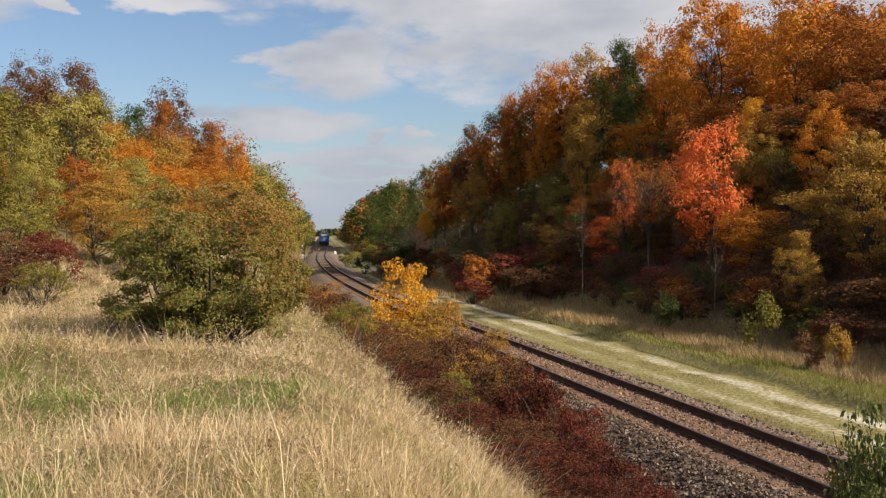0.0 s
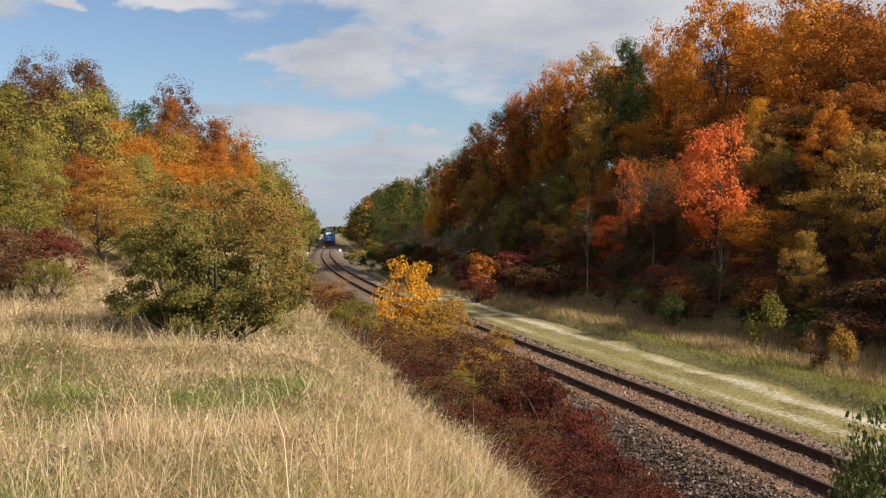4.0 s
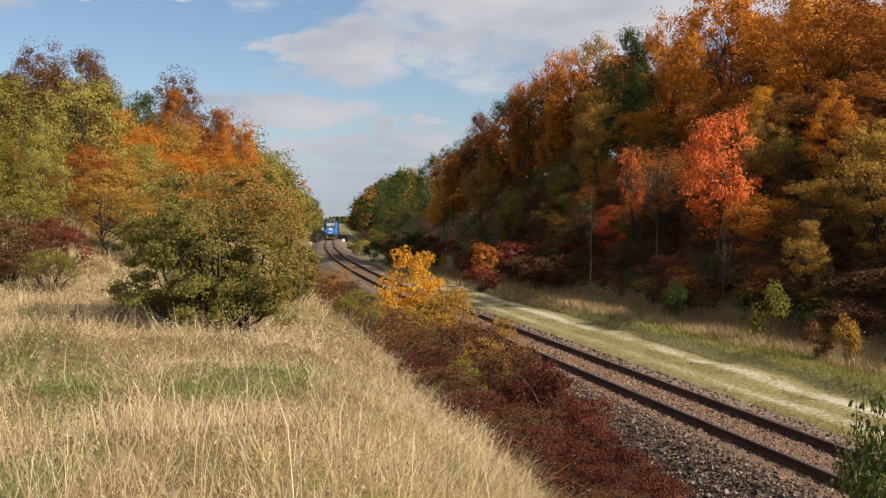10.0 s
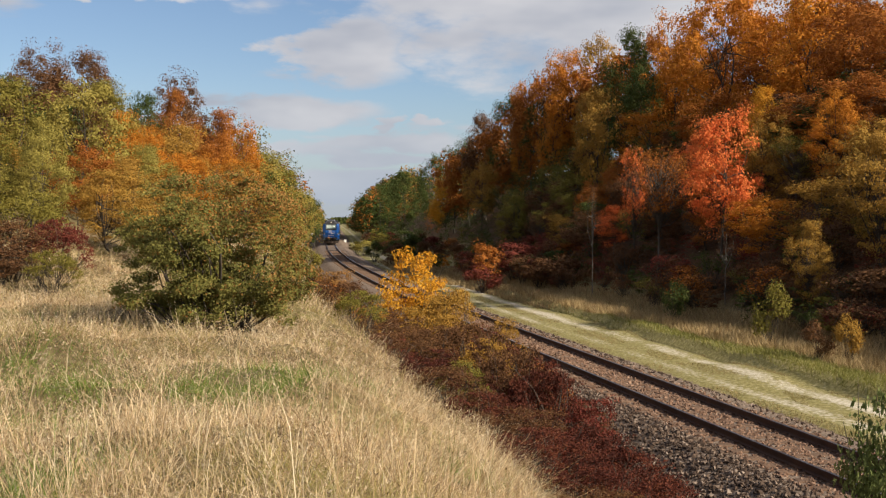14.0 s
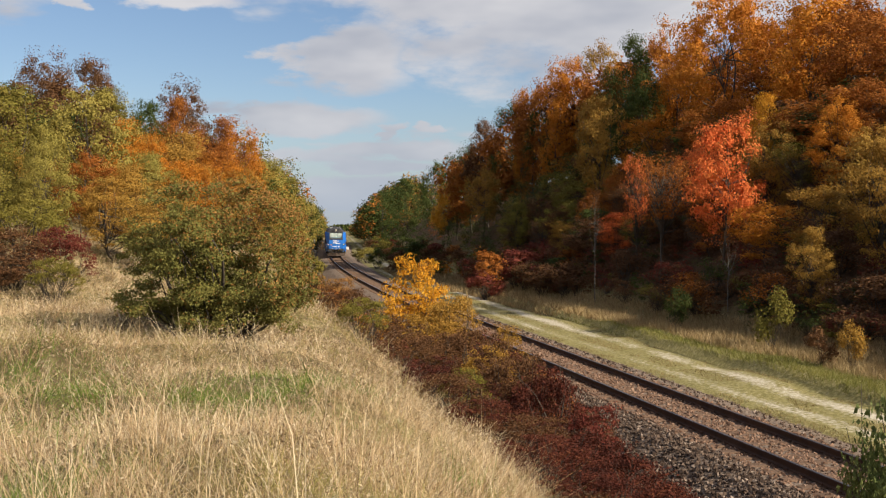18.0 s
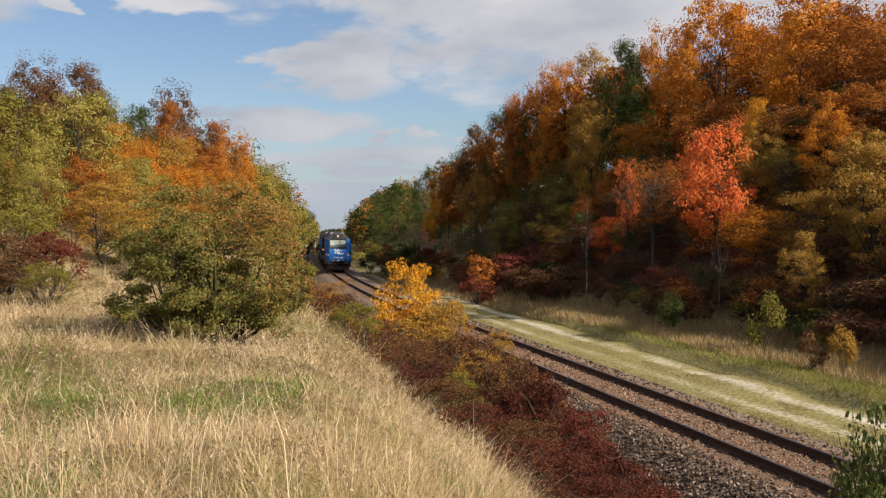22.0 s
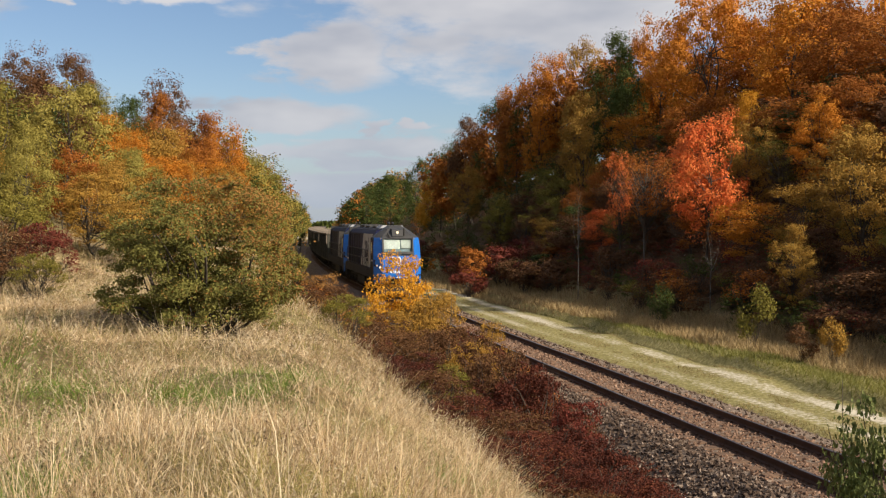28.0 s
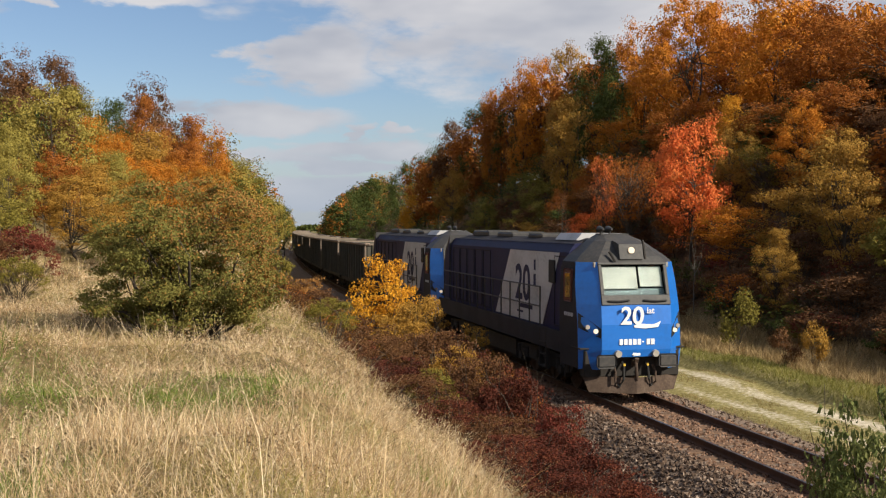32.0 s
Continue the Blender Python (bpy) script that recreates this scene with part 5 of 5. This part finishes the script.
def build_loco_end(loco, rear=False):
    """Buffers, hook, hoses and plough on one end; +x is the front."""
    f = -1 if rear else 1
    for s in (-1, 1):
        bm = bmesh.new()
        disc(bm, (8.52 * f, s * 0.875, 1.04), 0.11, 0.35, "x", 14)
        box(bm, (8.30 if f > 0 else -8.40), (8.40 if f > 0 else -8.30), s * 0.875 - 0.2, s * 0.875 + 0.2, 0.84, 1.24, 0.02)
        box(bm, min(8.70 * f, 8.76 * f), max(8.70 * f, 8.76 * f), s * 0.875 - 0.27, s * 0.875 + 0.27, 0.86, 1.22, 0.06)
        part("buffer", bm, GREY, loco)
        bm = bmesh.new()
        pipe(bm, [(8.45 * f, s * 0.32, 0.98), (8.62 * f, s * 0.34, 0.86), (8.66 * f, s * 0.36, 0.55), (8.58 * f, s * 0.44, 0.36), (8.48 * f, s * 0.56, 0.42)], 0.035, 8)
        part("brake_hose", bm, RUBBER, loco)
        bm = bmesh.new()
        pipe(bm, [(8.45 * f, s * 0.55, 0.9), (8.60 * f, s * 0.57, 0.75), (8.62 * f, s * 0.58, 0.48), (8.54 * f, s * 0.52, 0.38)], 0.03, 8)
        part("air_hose", bm, BRAKE_DUST, loco)
        bm = bmesh.new()
        disc(bm, (8.63 * f, s * 0.33, 0.93), 0.035, 0.05, "x", 10)
        part("hose_cock", bm, RIM_YELLOW, loco, "small yellow hose cock")
    bm = bmesh.new()
    prism(bm, [(8.40 * f, 0.85), (8.62 * f, 0.92), (8.72 * f, 1.08), (8.66 * f, 1.12), (8.58 * f, 1.02), (8.40 * f, 1.05)], -0.05, 0.05)
    pipe(bm, [(8.62 * f, 0.0, 0.98), (8.68 * f, 0.0, 0.72), (8.66 * f, 0.03, 0.52)], 0.045, 8)
    part("coupling_hook", bm, BRAKE_DUST, loco)
    bm = bmesh.new()
    v = [(8.62 * f, -0.05, 0.60), (8.62 * f, 0.05, 0.60), (8.28 * f, 1.38, 0.62), (8.28 * f, -1.38, 0.62), (8.70 * f, 0.0, 0.16), (8.36 * f, 1.22, 0.20), (8.36 * f, -1.22, 0.20), (8.66 * f, 0.0, 0.58)]
    q = [bm.verts.new(p) for p in v]
    bm.faces.new((q[7], q[2], q[5], q[4]))
    bm.faces.new((q[7], q[4], q[6], q[3]))
    bmesh.ops.recalc_face_normals(bm, faces=bm.faces[:])
    bmesh.ops.solidify(bm, geom=bm.faces[:], thickness=0.04)
    part("snowplough", bm, BRAKE_DUST, loco, "rusty brown snowplough blade")
    bm = bmesh.new()
    box(bm, min(8.05 * f, 8.38 * f), max(8.05 * f, 8.38 * f), -1.36, 1.36, 0.58, 1.30, 0.03)
    part("headstock", bm, BLACK, loco)


RIM_YELLOW = material("yellow_paint", [(0.50, 0.33, 0.04), (0.62, 0.42, 0.06)], scale=6, rough=0.5)


def build_loco():
    loco = new("locomotive")
    # underframe, walkway and tank
    for s in (-1, 1):
        bm = bmesh.new()
        prism(bm, [(-8.1, 1.08), (6.9, 1.08), (7.2, 0.98), (7.2, 1.66), (-8.1, 1.66)], s * 1.42 - 0.03, s * 1.42 + 0.03)
        part("side_sill", bm, FRAME_GREY, loco)
    bm = bmesh.new()
    box(bm, -8.1, 8.1, -1.39, 1.39, 1.10, 1.60, 0.02)
    part("underframe", bm, BLACK, loco)
    bm = bmesh.new()
    prism(bm, [(-1.25, 0.95), (-1.25, 0.45), (-1.0, 0.25), (1.0, 0.25), (1.25, 0.45), (1.25, 0.95)], -2.0, 2.0, "x")
    part("fuel_tank", bm, BLACK, loco)
    # engine hood
    bm = bmesh.new()
    prism(bm, [(-1.2, 1.60), (1.2, 1.60), (1.2, 3.86), (1.02, 4.12), (-1.02, 4.12), (-1.2, 3.86)], -7.0, 6.72, "x")
    part("engine_hood", bm, NAVY, loco)
    bm = bmesh.new()
    prism(bm, [(-1.06, 4.10), (-0.5, 4.26), (0.5, 4.26), (1.06, 4.10)], -6.6, 6.70, "x")
    part("hood_roof", bm, FRAME_GREY, loco)
    bm = bmesh.new()
    prism(bm, [(-0.8, 4.2), (0.8, 4.2), (0.62, 4.40), (-0.62, 4.40)], 4.4, 6.2, "x")
    part("roof_hatch", bm, PALE, loco)
    for x0, x1, z1 in ((-5.8, -3.6, 4.42), (-2.4, -0.6, 4.38), (1.2, 2.6, 4.36)):
        bm = bmesh.new()
        box(bm, x0, x1, -0.62, 0.62, 4.2, z1, 0.05)
        for k in range(6):
            xx = x0 + (x1 - x0) * (k + 0.5) / 6
            box(bm, xx - 0.03, xx + 0.03, -0.6, 0.6, z1, z1 + 0.03)
        part("roof_cowl", bm, GREY, loco)
    for s in (-1, 1):
        bm = bmesh.new()
        y = s * 1.206
        prism(bm, [(-0.5, 1.66), (4.5, 1.66), (6.0, 3.84), (1.2, 3.84)], min(y, y + s * 0.012), max(y, y + s * 0.012))
        part("livery_panel", bm, PALE, loco, "pale grey slanted livery panel")
        ax = "-y" if s < 0 else "+y"
        word("20", 1.55, facing(ax, 2.55, y + s * 0.016, 2.30), NAVY, loco, "numeral")
        for bx, bz, bw, bh in ((3.75, 3.25, 0.16, 0.32), (3.75, 2.78, 0.20, 0.36), (2.9, 2.02, 1.3, 0.13), (2.3, 1.86, 0.6, 0.07)):
            bm = bmesh.new()
            box(bm, bx - bw / 2, bx + bw / 2, y + s * 0.014 - 0.004, y + s * 0.014 + 0.004, bz, bz + bh)
            part("livery_bar", bm, NAVY, loco)
        # doors and grilles of the hood
        for k, x0 in enumerate((-6.6, -5.5, -4.4, -3.3, -2.2, 5.5)):
            bm = bmesh.new()
            for zz in (1.72, 3.72):
                box(bm, x0 + 0.05, x0 + 1.0, s * 1.212 - 0.008, s * 1.212 + 0.008, zz, zz + 0.03)
            for xx in (x0 + 0.05, x0 + 0.97):
                box(bm, xx, xx + 0.03, s * 1.212 - 0.008, s * 1.212 + 0.008, 1.75, 3.72)
            part("hood_door", bm, FRAME_GREY, loco)
        bm = bmesh.new()
        box(bm, 5.15, 5.65, s * 1.235 - 0.03, s * 1.235 + 0.03, 2.95, 3.62, 0.02)
        part("vent_box", bm, BLACK, loco)
        # handrail
        bm = bmesh.new()
        for z in (2.22, 2.80):
            pipe(bm, [(-7.4, s * 1.38, z), (4.75, s * 1.38, z)], 0.022, 6)
        part("handrail", bm, GREY, loco)
        for k in range(13):
            bm = bmesh.new()
            pipe(bm, [(-7.4 + k * 1.0125, s * 1.38, 1.64), (-7.4 + k * 1.0125, s * 1.38, 2.81)], 0.024, 6)
            part("handrail_post", bm, GREY, loco)
        # cab steps
        bm = bmesh.new()
        for xx in (4.95, 5.5):
            box(bm, xx - 0.02, xx + 0.02, s * 1.40 - 0.06, s * 1.40 + 0.06, 0.45, 1.62)
        for z in (0.5, 0.85, 1.2):
            box(bm, 4.95, 5.5, s * 1.38 - 0.1, s * 1.38 + 0.1, z, z + 0.03)
        part("step_ladder", bm, BLACK, loco)
    # front cab
    cab_sheet("front_panel", BLUE, loco, (2, 3, 4), (2, 3, 4), "bright blue front panel")
    cab_sheet("apron", BLUE, loco, (1, 2), (2, 3, 4), "bright blue front apron")
    for c in ((1, 2), (4, 5)):
        cab_sheet("corner_panel", BLUE, loco, (0, 1, 2, 3, 4, 5, 6), c, "bright blue wrap-round corner panel")
    for c in ((0, 1), (5, 6)):
        cab_sheet("cab_side", FRAME_GREY, loco, (0, 1, 2, 3, 4, 5, 6), c)
    cab_sheet("cab_roof", GREY, loco, (6, 7, 8, 9), (0, 1, 2, 3, 4, 5, 6), "dark grey faceted cab roof")
    bm = bmesh.new()
    prism(bm, [(-0.42, 4.36), (0.42, 4.36), (0.42, 4.40), (-0.42, 4.40)], CAB_BACK, 7.12, "x")
    part("roof_deck", bm, GREY, loco)
    # windscreen: frame bars round a pane, along the sloping face
    lean = math.atan2(8.62 - 8.28, 3.64 - 2.52)
    face = Matrix.Translation((8.64, 0, 2.52)) @ Matrix.Rotation(-lean, 4, "Y")
    hgt = math.hypot(1.12, 0.34)
    for y0, y1, z0, z1 in ((-0.98, 0.98, 0.0, 0.27), (-0.98, 0.98, hgt - 0.07, hgt), (-0.98, -0.88, 0.27, hgt - 0.07), (0.88, 0.98, 0.27, hgt - 0.07)):
        bm = bmesh.new()
        box(bm, -0.05, 0.02, y0, y1, z0, z1, 0.012, face)
        part("windscreen_frame", bm, GREY, loco)
    bm = bmesh.new()
    box(bm, -0.03, -0.018, -0.88, 0.88, 0.27, hgt - 0.07, 0.0, face)
    pane = part("windscreen", bm, GLASS, loco, "clear windscreen")
    pane.visible_shadow = False
    for y0, y1, drop in ((-0.86, 0.14, 0.62), (0.20, 0.86, 0.56)):
        bm = bmesh.new()
        box(bm, -0.12, -0.10, y0, y1, hgt - 0.09 - drop, hgt - 0.09, 0.004, face)
        part("sun_blind", bm, BLIND, loco, "white sun blind behind the glass")
    # desk close behind the glass; its grey-blue stands in for the pane's light
    bm = bmesh.new()
    box(bm, -0.75, -0.70, -1.3, 1.3, -0.9, 1.1, 0.0, face)
    box(bm, -0.70, -0.16, -0.95, 0.95, 0.05, 0.52, 0.04, face)
    part("driver_desk", bm, CAB_PANE_LIGHT, loco)
    for y in (-0.45, 0.5):
        bm = bmesh.new()
        box(bm, -0.42, -0.3, y - 0.16, y + 0.16, 0.5, 0.82, 0.05, face)
        part("seat_back", bm, BLACK, loco)
    for y0, y1 in ((-0.80, -0.22), (0.85, 0.20)):
        bm = bmesh.new()
        pipe(bm, [face @ Vector((0.045, y0, 0.10)), face @ Vector((0.06, (y0 + y1) / 2, 0.085)), face @ Vector((0.05, y1, 0.115))], 0.028, 6)
        part("wiper", bm, RUBBER, loco)
    # lights
    for s in (-1, 1):
        def corner(t, z):
            k = np.interp(z, [c[0] for c in CAB], np.arange(len(CAB)))
            i = min(int(k), len(CAB) - 2)
            q = k - i
            _, xf, hw, hf, back = [CAB[i][j] * (1 - q) + CAB[i + 1][j] * q for j in range(5)]
            return np.array([xf - back * t + 0.02, s * (hf + (hw - hf) * t), z])
        bm = bmesh.new()
        ring = [corner(0.04, 1.64), corner(0.04, 1.90), corner(0.97, 2.30), corner(0.99, 1.90)]
        q0 = [bm.verts.new(p) for p in ring]
        bm.faces.new(q0)
        bmesh.ops.recalc_face_normals(bm, faces=bm.faces[:])
        bmesh.ops.solidify(bm, geom=bm.faces[:], thickness=0.03)
        cluster = part("headlight", bm, RUBBER, loco, "black headlight cluster")
        bm = bmesh.new()
        c0 = corner(0.28, 1.83)
        disc(bm, (c0[0] + 0.03, c0[1], c0[2]), 0.062, 0.06, "x", 14)
        part("lens", bm, LIT_LENS, cluster, "lit headlight lens")
        bm = bmesh.new()
        c0 = corner(0.62, 1.93)
        disc(bm, (c0[0] + 0.03, c0[1], c0[2]), 0.06, 0.06, "x", 12)
        part("reflector", bm, DULL_LENS, cluster)
        bm = bmesh.new()
        disc(bm, (8.69, s * 0.53, 1.23), 0.105, 0.10, "x", 18, 0.09)
        part("marker_lamp", bm, DULL_LENS, loco, "round pale marker lamp")
        bm = bmesh.new()
        box(bm, 7.7, 8.42, s * 1.3 - 0.2, s * 1.3 + 0.2, 1.33, 1.37, 0.01)
        part("footboard", bm, BLACK, loco)
        bm = bmesh.new()
        box(bm, 8.18, 8.26, s * 1.04 - 0.03, s * 1.04 + 0.03, 3.50, 3.64, 0.01)
        part("top_marker", bm, DULL_LENS, loco)
        # cab side window and door
        bm = bmesh.new()
        box(bm, 7.12, 7.72, s * 1.475 - 0.02, s * 1.475 + 0.02, 2.55, 3.45, 0.05)
        win = part("cab_window", bm, RED_BROWN, loco, "red-brown framed cab side window")
        bm = bmesh.new()
        box(bm, 7.22, 7.62, s * 1.49 - 0.012, s * 1.49 + 0.012, 2.66, 3.34, 0.01)
        part("pane", bm, GLASS_DARK, win)
        bm = bmesh.new()
        box(bm, 6.2, 6.72, s * 1.22 - 0.03, s * 1.22 + 0.03, 1.66, 3.5, 0.02)
        part("cab_door", bm, BLACK, loco)
        bm = bmesh.new()
        for k in range(5):
            box(bm, 7.15 + k * 0.14, 7.25 + k * 0.14, s * 1.485 - 0.006, s * 1.485 + 0.006, 2.16, 2.26)
        part("number_bar", bm, PALE, loco)
    bm = bmesh.new()
    prism(bm, [(7.75, 3.78), (8.30, 3.72), (8.20, 4.12), (7.75, 4.22)], -0.34, 0.34)
    lampbox = part("lamp_housing", bm, GREY, loco)
    bm = bmesh.new()
    disc(bm, (8.26, 0.0, 3.96), 0.085, 0.06, "x", 16)
    part("lens", bm, LIT_LENS, lampbox, "lit top headlight")
    for y in (-0.35, -0.1):
        bm = bmesh.new()
        disc(bm, (7.0, y, 4.52), 0.10, 0.30, "x", 12, 0.03)
        box(bm, 6.95, 7.03, y - 0.02, y + 0.02, 4.38, 4.5)
        part("horn", bm, GREY, loco)
    bm = bmesh.new()
    pipe(bm, [(8.22, 0.42, 3.72), (8.05, 0.44, 4.1), (8.0, 0.44, 4.22)], 0.04, 6)
    part("aerial_bracket", bm, BLACK, loco)
    bm = bmesh.new()
    pipe(bm, [(8.36, -0.50, 3.66), (8.24, -0.62, 3.92)], 0.035, 6)
    part("lifting_eye", bm, BLACK, loco)
    # front lettering
    word("20", 0.66, facing("x", 8.724, -0.16, 2.02, 0.09), WHITE, loco, "numeral")
    word("lat", 0.22, facing("x", 8.722, 0.36, 2.30, 0.09), WHITE, loco, "lettering")
    bm = bmesh.new()
    prism(bm, [(-0.10, 1.98), (0.05, 2.03), (0.45, 2.0), (0.66, 2.09), (0.58, 1.93), (0.2, 1.90), (-0.10, 1.93)], 8.716, 8.728, "x")
    part("emblem", bm, WHITE, loco, "white swoosh-shaped emblem")
    for k in range(8):
        bm = bmesh.new()
        y = -0.50 + k * 0.128
        box(bm, 8.692, 8.704, y, y + (0.05 if k == 5 else 0.095), 1.47 if k != 5 else 1.53, 1.62 if k != 5 else 1.56)
        part("number_bar", bm, WHITE, loco)
    bm = bmesh.new()
    box(bm, 8.63, 8.66, -0.12, 0.12, 1.17, 1.27, 0.02)
    part("emblem", bm, WHITE, loco, "small white oval emblem")
    build_loco_end(loco)
    build_loco_end(loco, True)
    # rear end of the hood
    bm = bmesh.new()
    prism(bm, [(-7.0, 1.62), (-8.0, 1.62), (-8.05, 3.0), (-7.75, 3.62), (-7.0, 4.24)], -1.26, 1.26)
    part("rear_cowl", bm, GREY, loco)
    for s in (-1, 1):
        bm = bmesh.new()
        y = s * 1.268
        prism(bm, [(-7.0, 1.70), (-7.78, 1.70), (-7.82, 2.95), (-7.58, 3.50), (-7.0, 3.98)], y - 0.008, y + 0.008)
        part("rear_side_panel", bm, NAVY, loco)
    build_bogie(loco, 4.45, (-1.85, 0.0, 1.85))
    build_bogie(loco, -4.45, (-1.85, 0.0, 1.85))
    return tagged(loco, "blue and dark grey diesel locomotive hauling the freight train", "locomotive", "locomotives")


GLASS_DARK = material("tinted_glass", [(0.010, 0.012, 0.012), (0.02, 0.022, 0.022)], scale=2, rough=0.08, spec=0.6)


def build_wagon():
    """An open bogie wagon with ribbed sides, a pale rim and a load of gravel."""
    wagon = new("open_wagon")
    half = 6.05
    for s in (-1, 1):
        bm = bmesh.new()
        box(bm, -half, half, s * 1.42 - 0.03, s * 1.42 + 0.03, 1.25, 3.48, 0.01)
        part("side_wall", bm, WAGON_SIDE, wagon)
        bm = bmesh.new()
        box(bm, -half - 0.06, half + 0.06, s * 1.45 - 0.09, s * 1.45 + 0.09, 3.44, 3.56, 0.02)
        part("top_rim", bm, WAGON_RIM, wagon, "pale worn top rim")
        for k in range(11):
            bm = bmesh.new()
            x = -half + 0.35 + k * (2 * half - 0.7) / 10
            prism(bm, [(x - 0.09, 1.2), (x + 0.09, 1.2), (x + 0.06, 3.44), (x - 0.06, 3.44)], min(s * 1.45, s * 1.56), max(s * 1.45, s * 1.56))
            part("side_rib", bm, WAGON_SIDE, wagon)
        bm = bmesh.new()
        prism(bm, [(-half, 0.98), (half, 0.98), (half, 1.24), (-half, 1.24)], s * 1.36 - 0.05, s * 1.36 + 0.05)
        part("sole_bar", bm, BLACK, wagon)
        for e in (-1, 1):
            bm = bmesh.new()
            box(bm, e * (half + 0.08) - 0.04, e * (half + 0.08) + 0.04, s * 1.52 - 0.05, s * 1.52 + 0.05, 2.55, 3.40, 0.01)
            part("end_marker", bm, WAGON_RIM, wagon, "pale painted corner post")
    for e in (-1, 1):
        bm = bmesh.new()
        box(bm, e * half - 0.03, e * half + 0.03, -1.40, 1.40, 1.25, 3.48, 0.01)
        part("end_wall", bm, WAGON_SIDE, wagon)
        bm = bmesh.new()
        box(bm, e * (half + 0.05) - 0.06, e * (half + 0.05) + 0.06, -1.36, 1.36, 3.44, 3.56, 0.02)
        part("end_rim", bm, WAGON_RIM, wagon, "pale worn top rim")
        for k in range(4):
            bm = bmesh.new()
            y = -1.05 + k * 0.7
            box(bm, e * (half + 0.07) - 0.05, e * (half + 0.07) + 0.05, y - 0.06, y + 0.06, 1.2, 3.44, 0.01)
            part("end_rib", bm, WAGON_SIDE, wagon)
        for s in (-1, 1):
            bm = bmesh.new()
            disc(bm, (e * 6.35, s * 0.875, 1.06), 0.09, 0.5, "x", 10)
            disc(bm, (e * 6.60, s * 0.875, 1.06), 0.24, 0.06, "x", 16)
            part("buffer", bm, BLACK, wagon)
    bm = bmesh.new()
    n, k = 24, 8
    vs = [[bm.verts.new((-half + 0.04 + (2 * half - 0.08) * i / n, -1.38 + 2.76 * j / k,
                         3.18 + 0.24 * math.sin(math.pi * j / k) * (0.6 + 0.4 * math.sin(i * 0.9)) + 0.05 * noise.noise((i * 0.7, j * 0.9, 3)))) for j in range(k + 1)] for i in range(n + 1)]
    for i in range(n):
        for j in range(k):
            bm.faces.new((vs[i][j], vs[i + 1][j], vs[i + 1][j + 1], vs[i][j + 1]))
    part("gravel_load", bm, GRAVEL_LOAD, wagon, "heaped brown gravel load")
    bm = bmesh.new()
    box(bm, -half, half, -1.30, 1.30, 0.95, 1.24, 0.02)
    part("underframe", bm, BLACK, wagon)
    for x in (-4.1, 4.1):
        build_bogie(wagon, x, (-0.9, 0.9), 0.46, 1.02)
    return tagged(wagon, "dark ribbed steel open wagon loaded with gravel", "wagon", "wagons of the train")


FRONT = ([0, 4, 8, 13, 17, 21, 25, 28, 30, 32], [320, 285, 249, 204, 168, 131.5, 94.5, 67, 48.1, 28.6])


def front_at(t):
    """The train's front buffers along the line; a smooth curve through the known lengths."""
    T, S = np.array(FRONT[0], float), np.array(FRONT[1], float)
    k = np.gradient(S, T)
    i = min(max(int(np.searchsorted(T, t)) - 1, 0), len(T) - 2)
    h = T[i + 1] - T[i]
    q = (t - T[i]) / h
    return (2 * q**3 - 3 * q**2 + 1) * S[i] + (q**3 - 2 * q**2 + q) * h * k[i] + (3 * q**2 - 2 * q**3) * S[i + 1] + (q**3 - q**2) * h * k[i + 1]


def vehicle_pose(t, back, half):
    """The pose of a vehicle whose middle runs so far behind the front, on pivots half a base apart."""
    s = front_at(t) + back
    (x0, y0), (x1, y1) = on_line(s - half), on_line(s + half)
    return pose((x0 + x1) / 2, (y0 + y1) / 2, 0, 0, 0, math.degrees(math.atan2(y0 - y1, x0 - x1)))


LOCO_LENGTH, WAGON_LENGTH = 17.6, 13.26
TRAIN = []


def build_train():
    first = build_loco()
    TRAIN.append((first, 8.8, 4.4))
    TRAIN.append((copy_thing(first, Matrix()), LOCO_LENGTH + 8.8, 4.4))
    wagon = build_wagon()
    for i in range(14):
        ob = wagon if i == 0 else copy_thing(wagon, Matrix())
        TRAIN.append((ob, 2 * LOCO_LENGTH + WAGON_LENGTH * (i + 0.5), 4.1))


build_train()


# ---------------------------------------------------------------- what moves
def motions():
    for ob, back, half in TRAIN:
        walk(ob, [(t, vehicle_pose(t, back, half)) for t in range(33)])
    # the wheels roll with the train
    for ob, _, _ in TRAIN:
        for wheel in [o for o in ob.children if o.name.startswith("wheelset")]:
            r, (x, y, z) = wheel.location.z, wheel.location
            walk(wheel, [(k / 15, pose(x, y, z, 0, math.degrees((front_at(0) - front_at(k / 15)) / r), 0)) for k in range(481)])


motions()
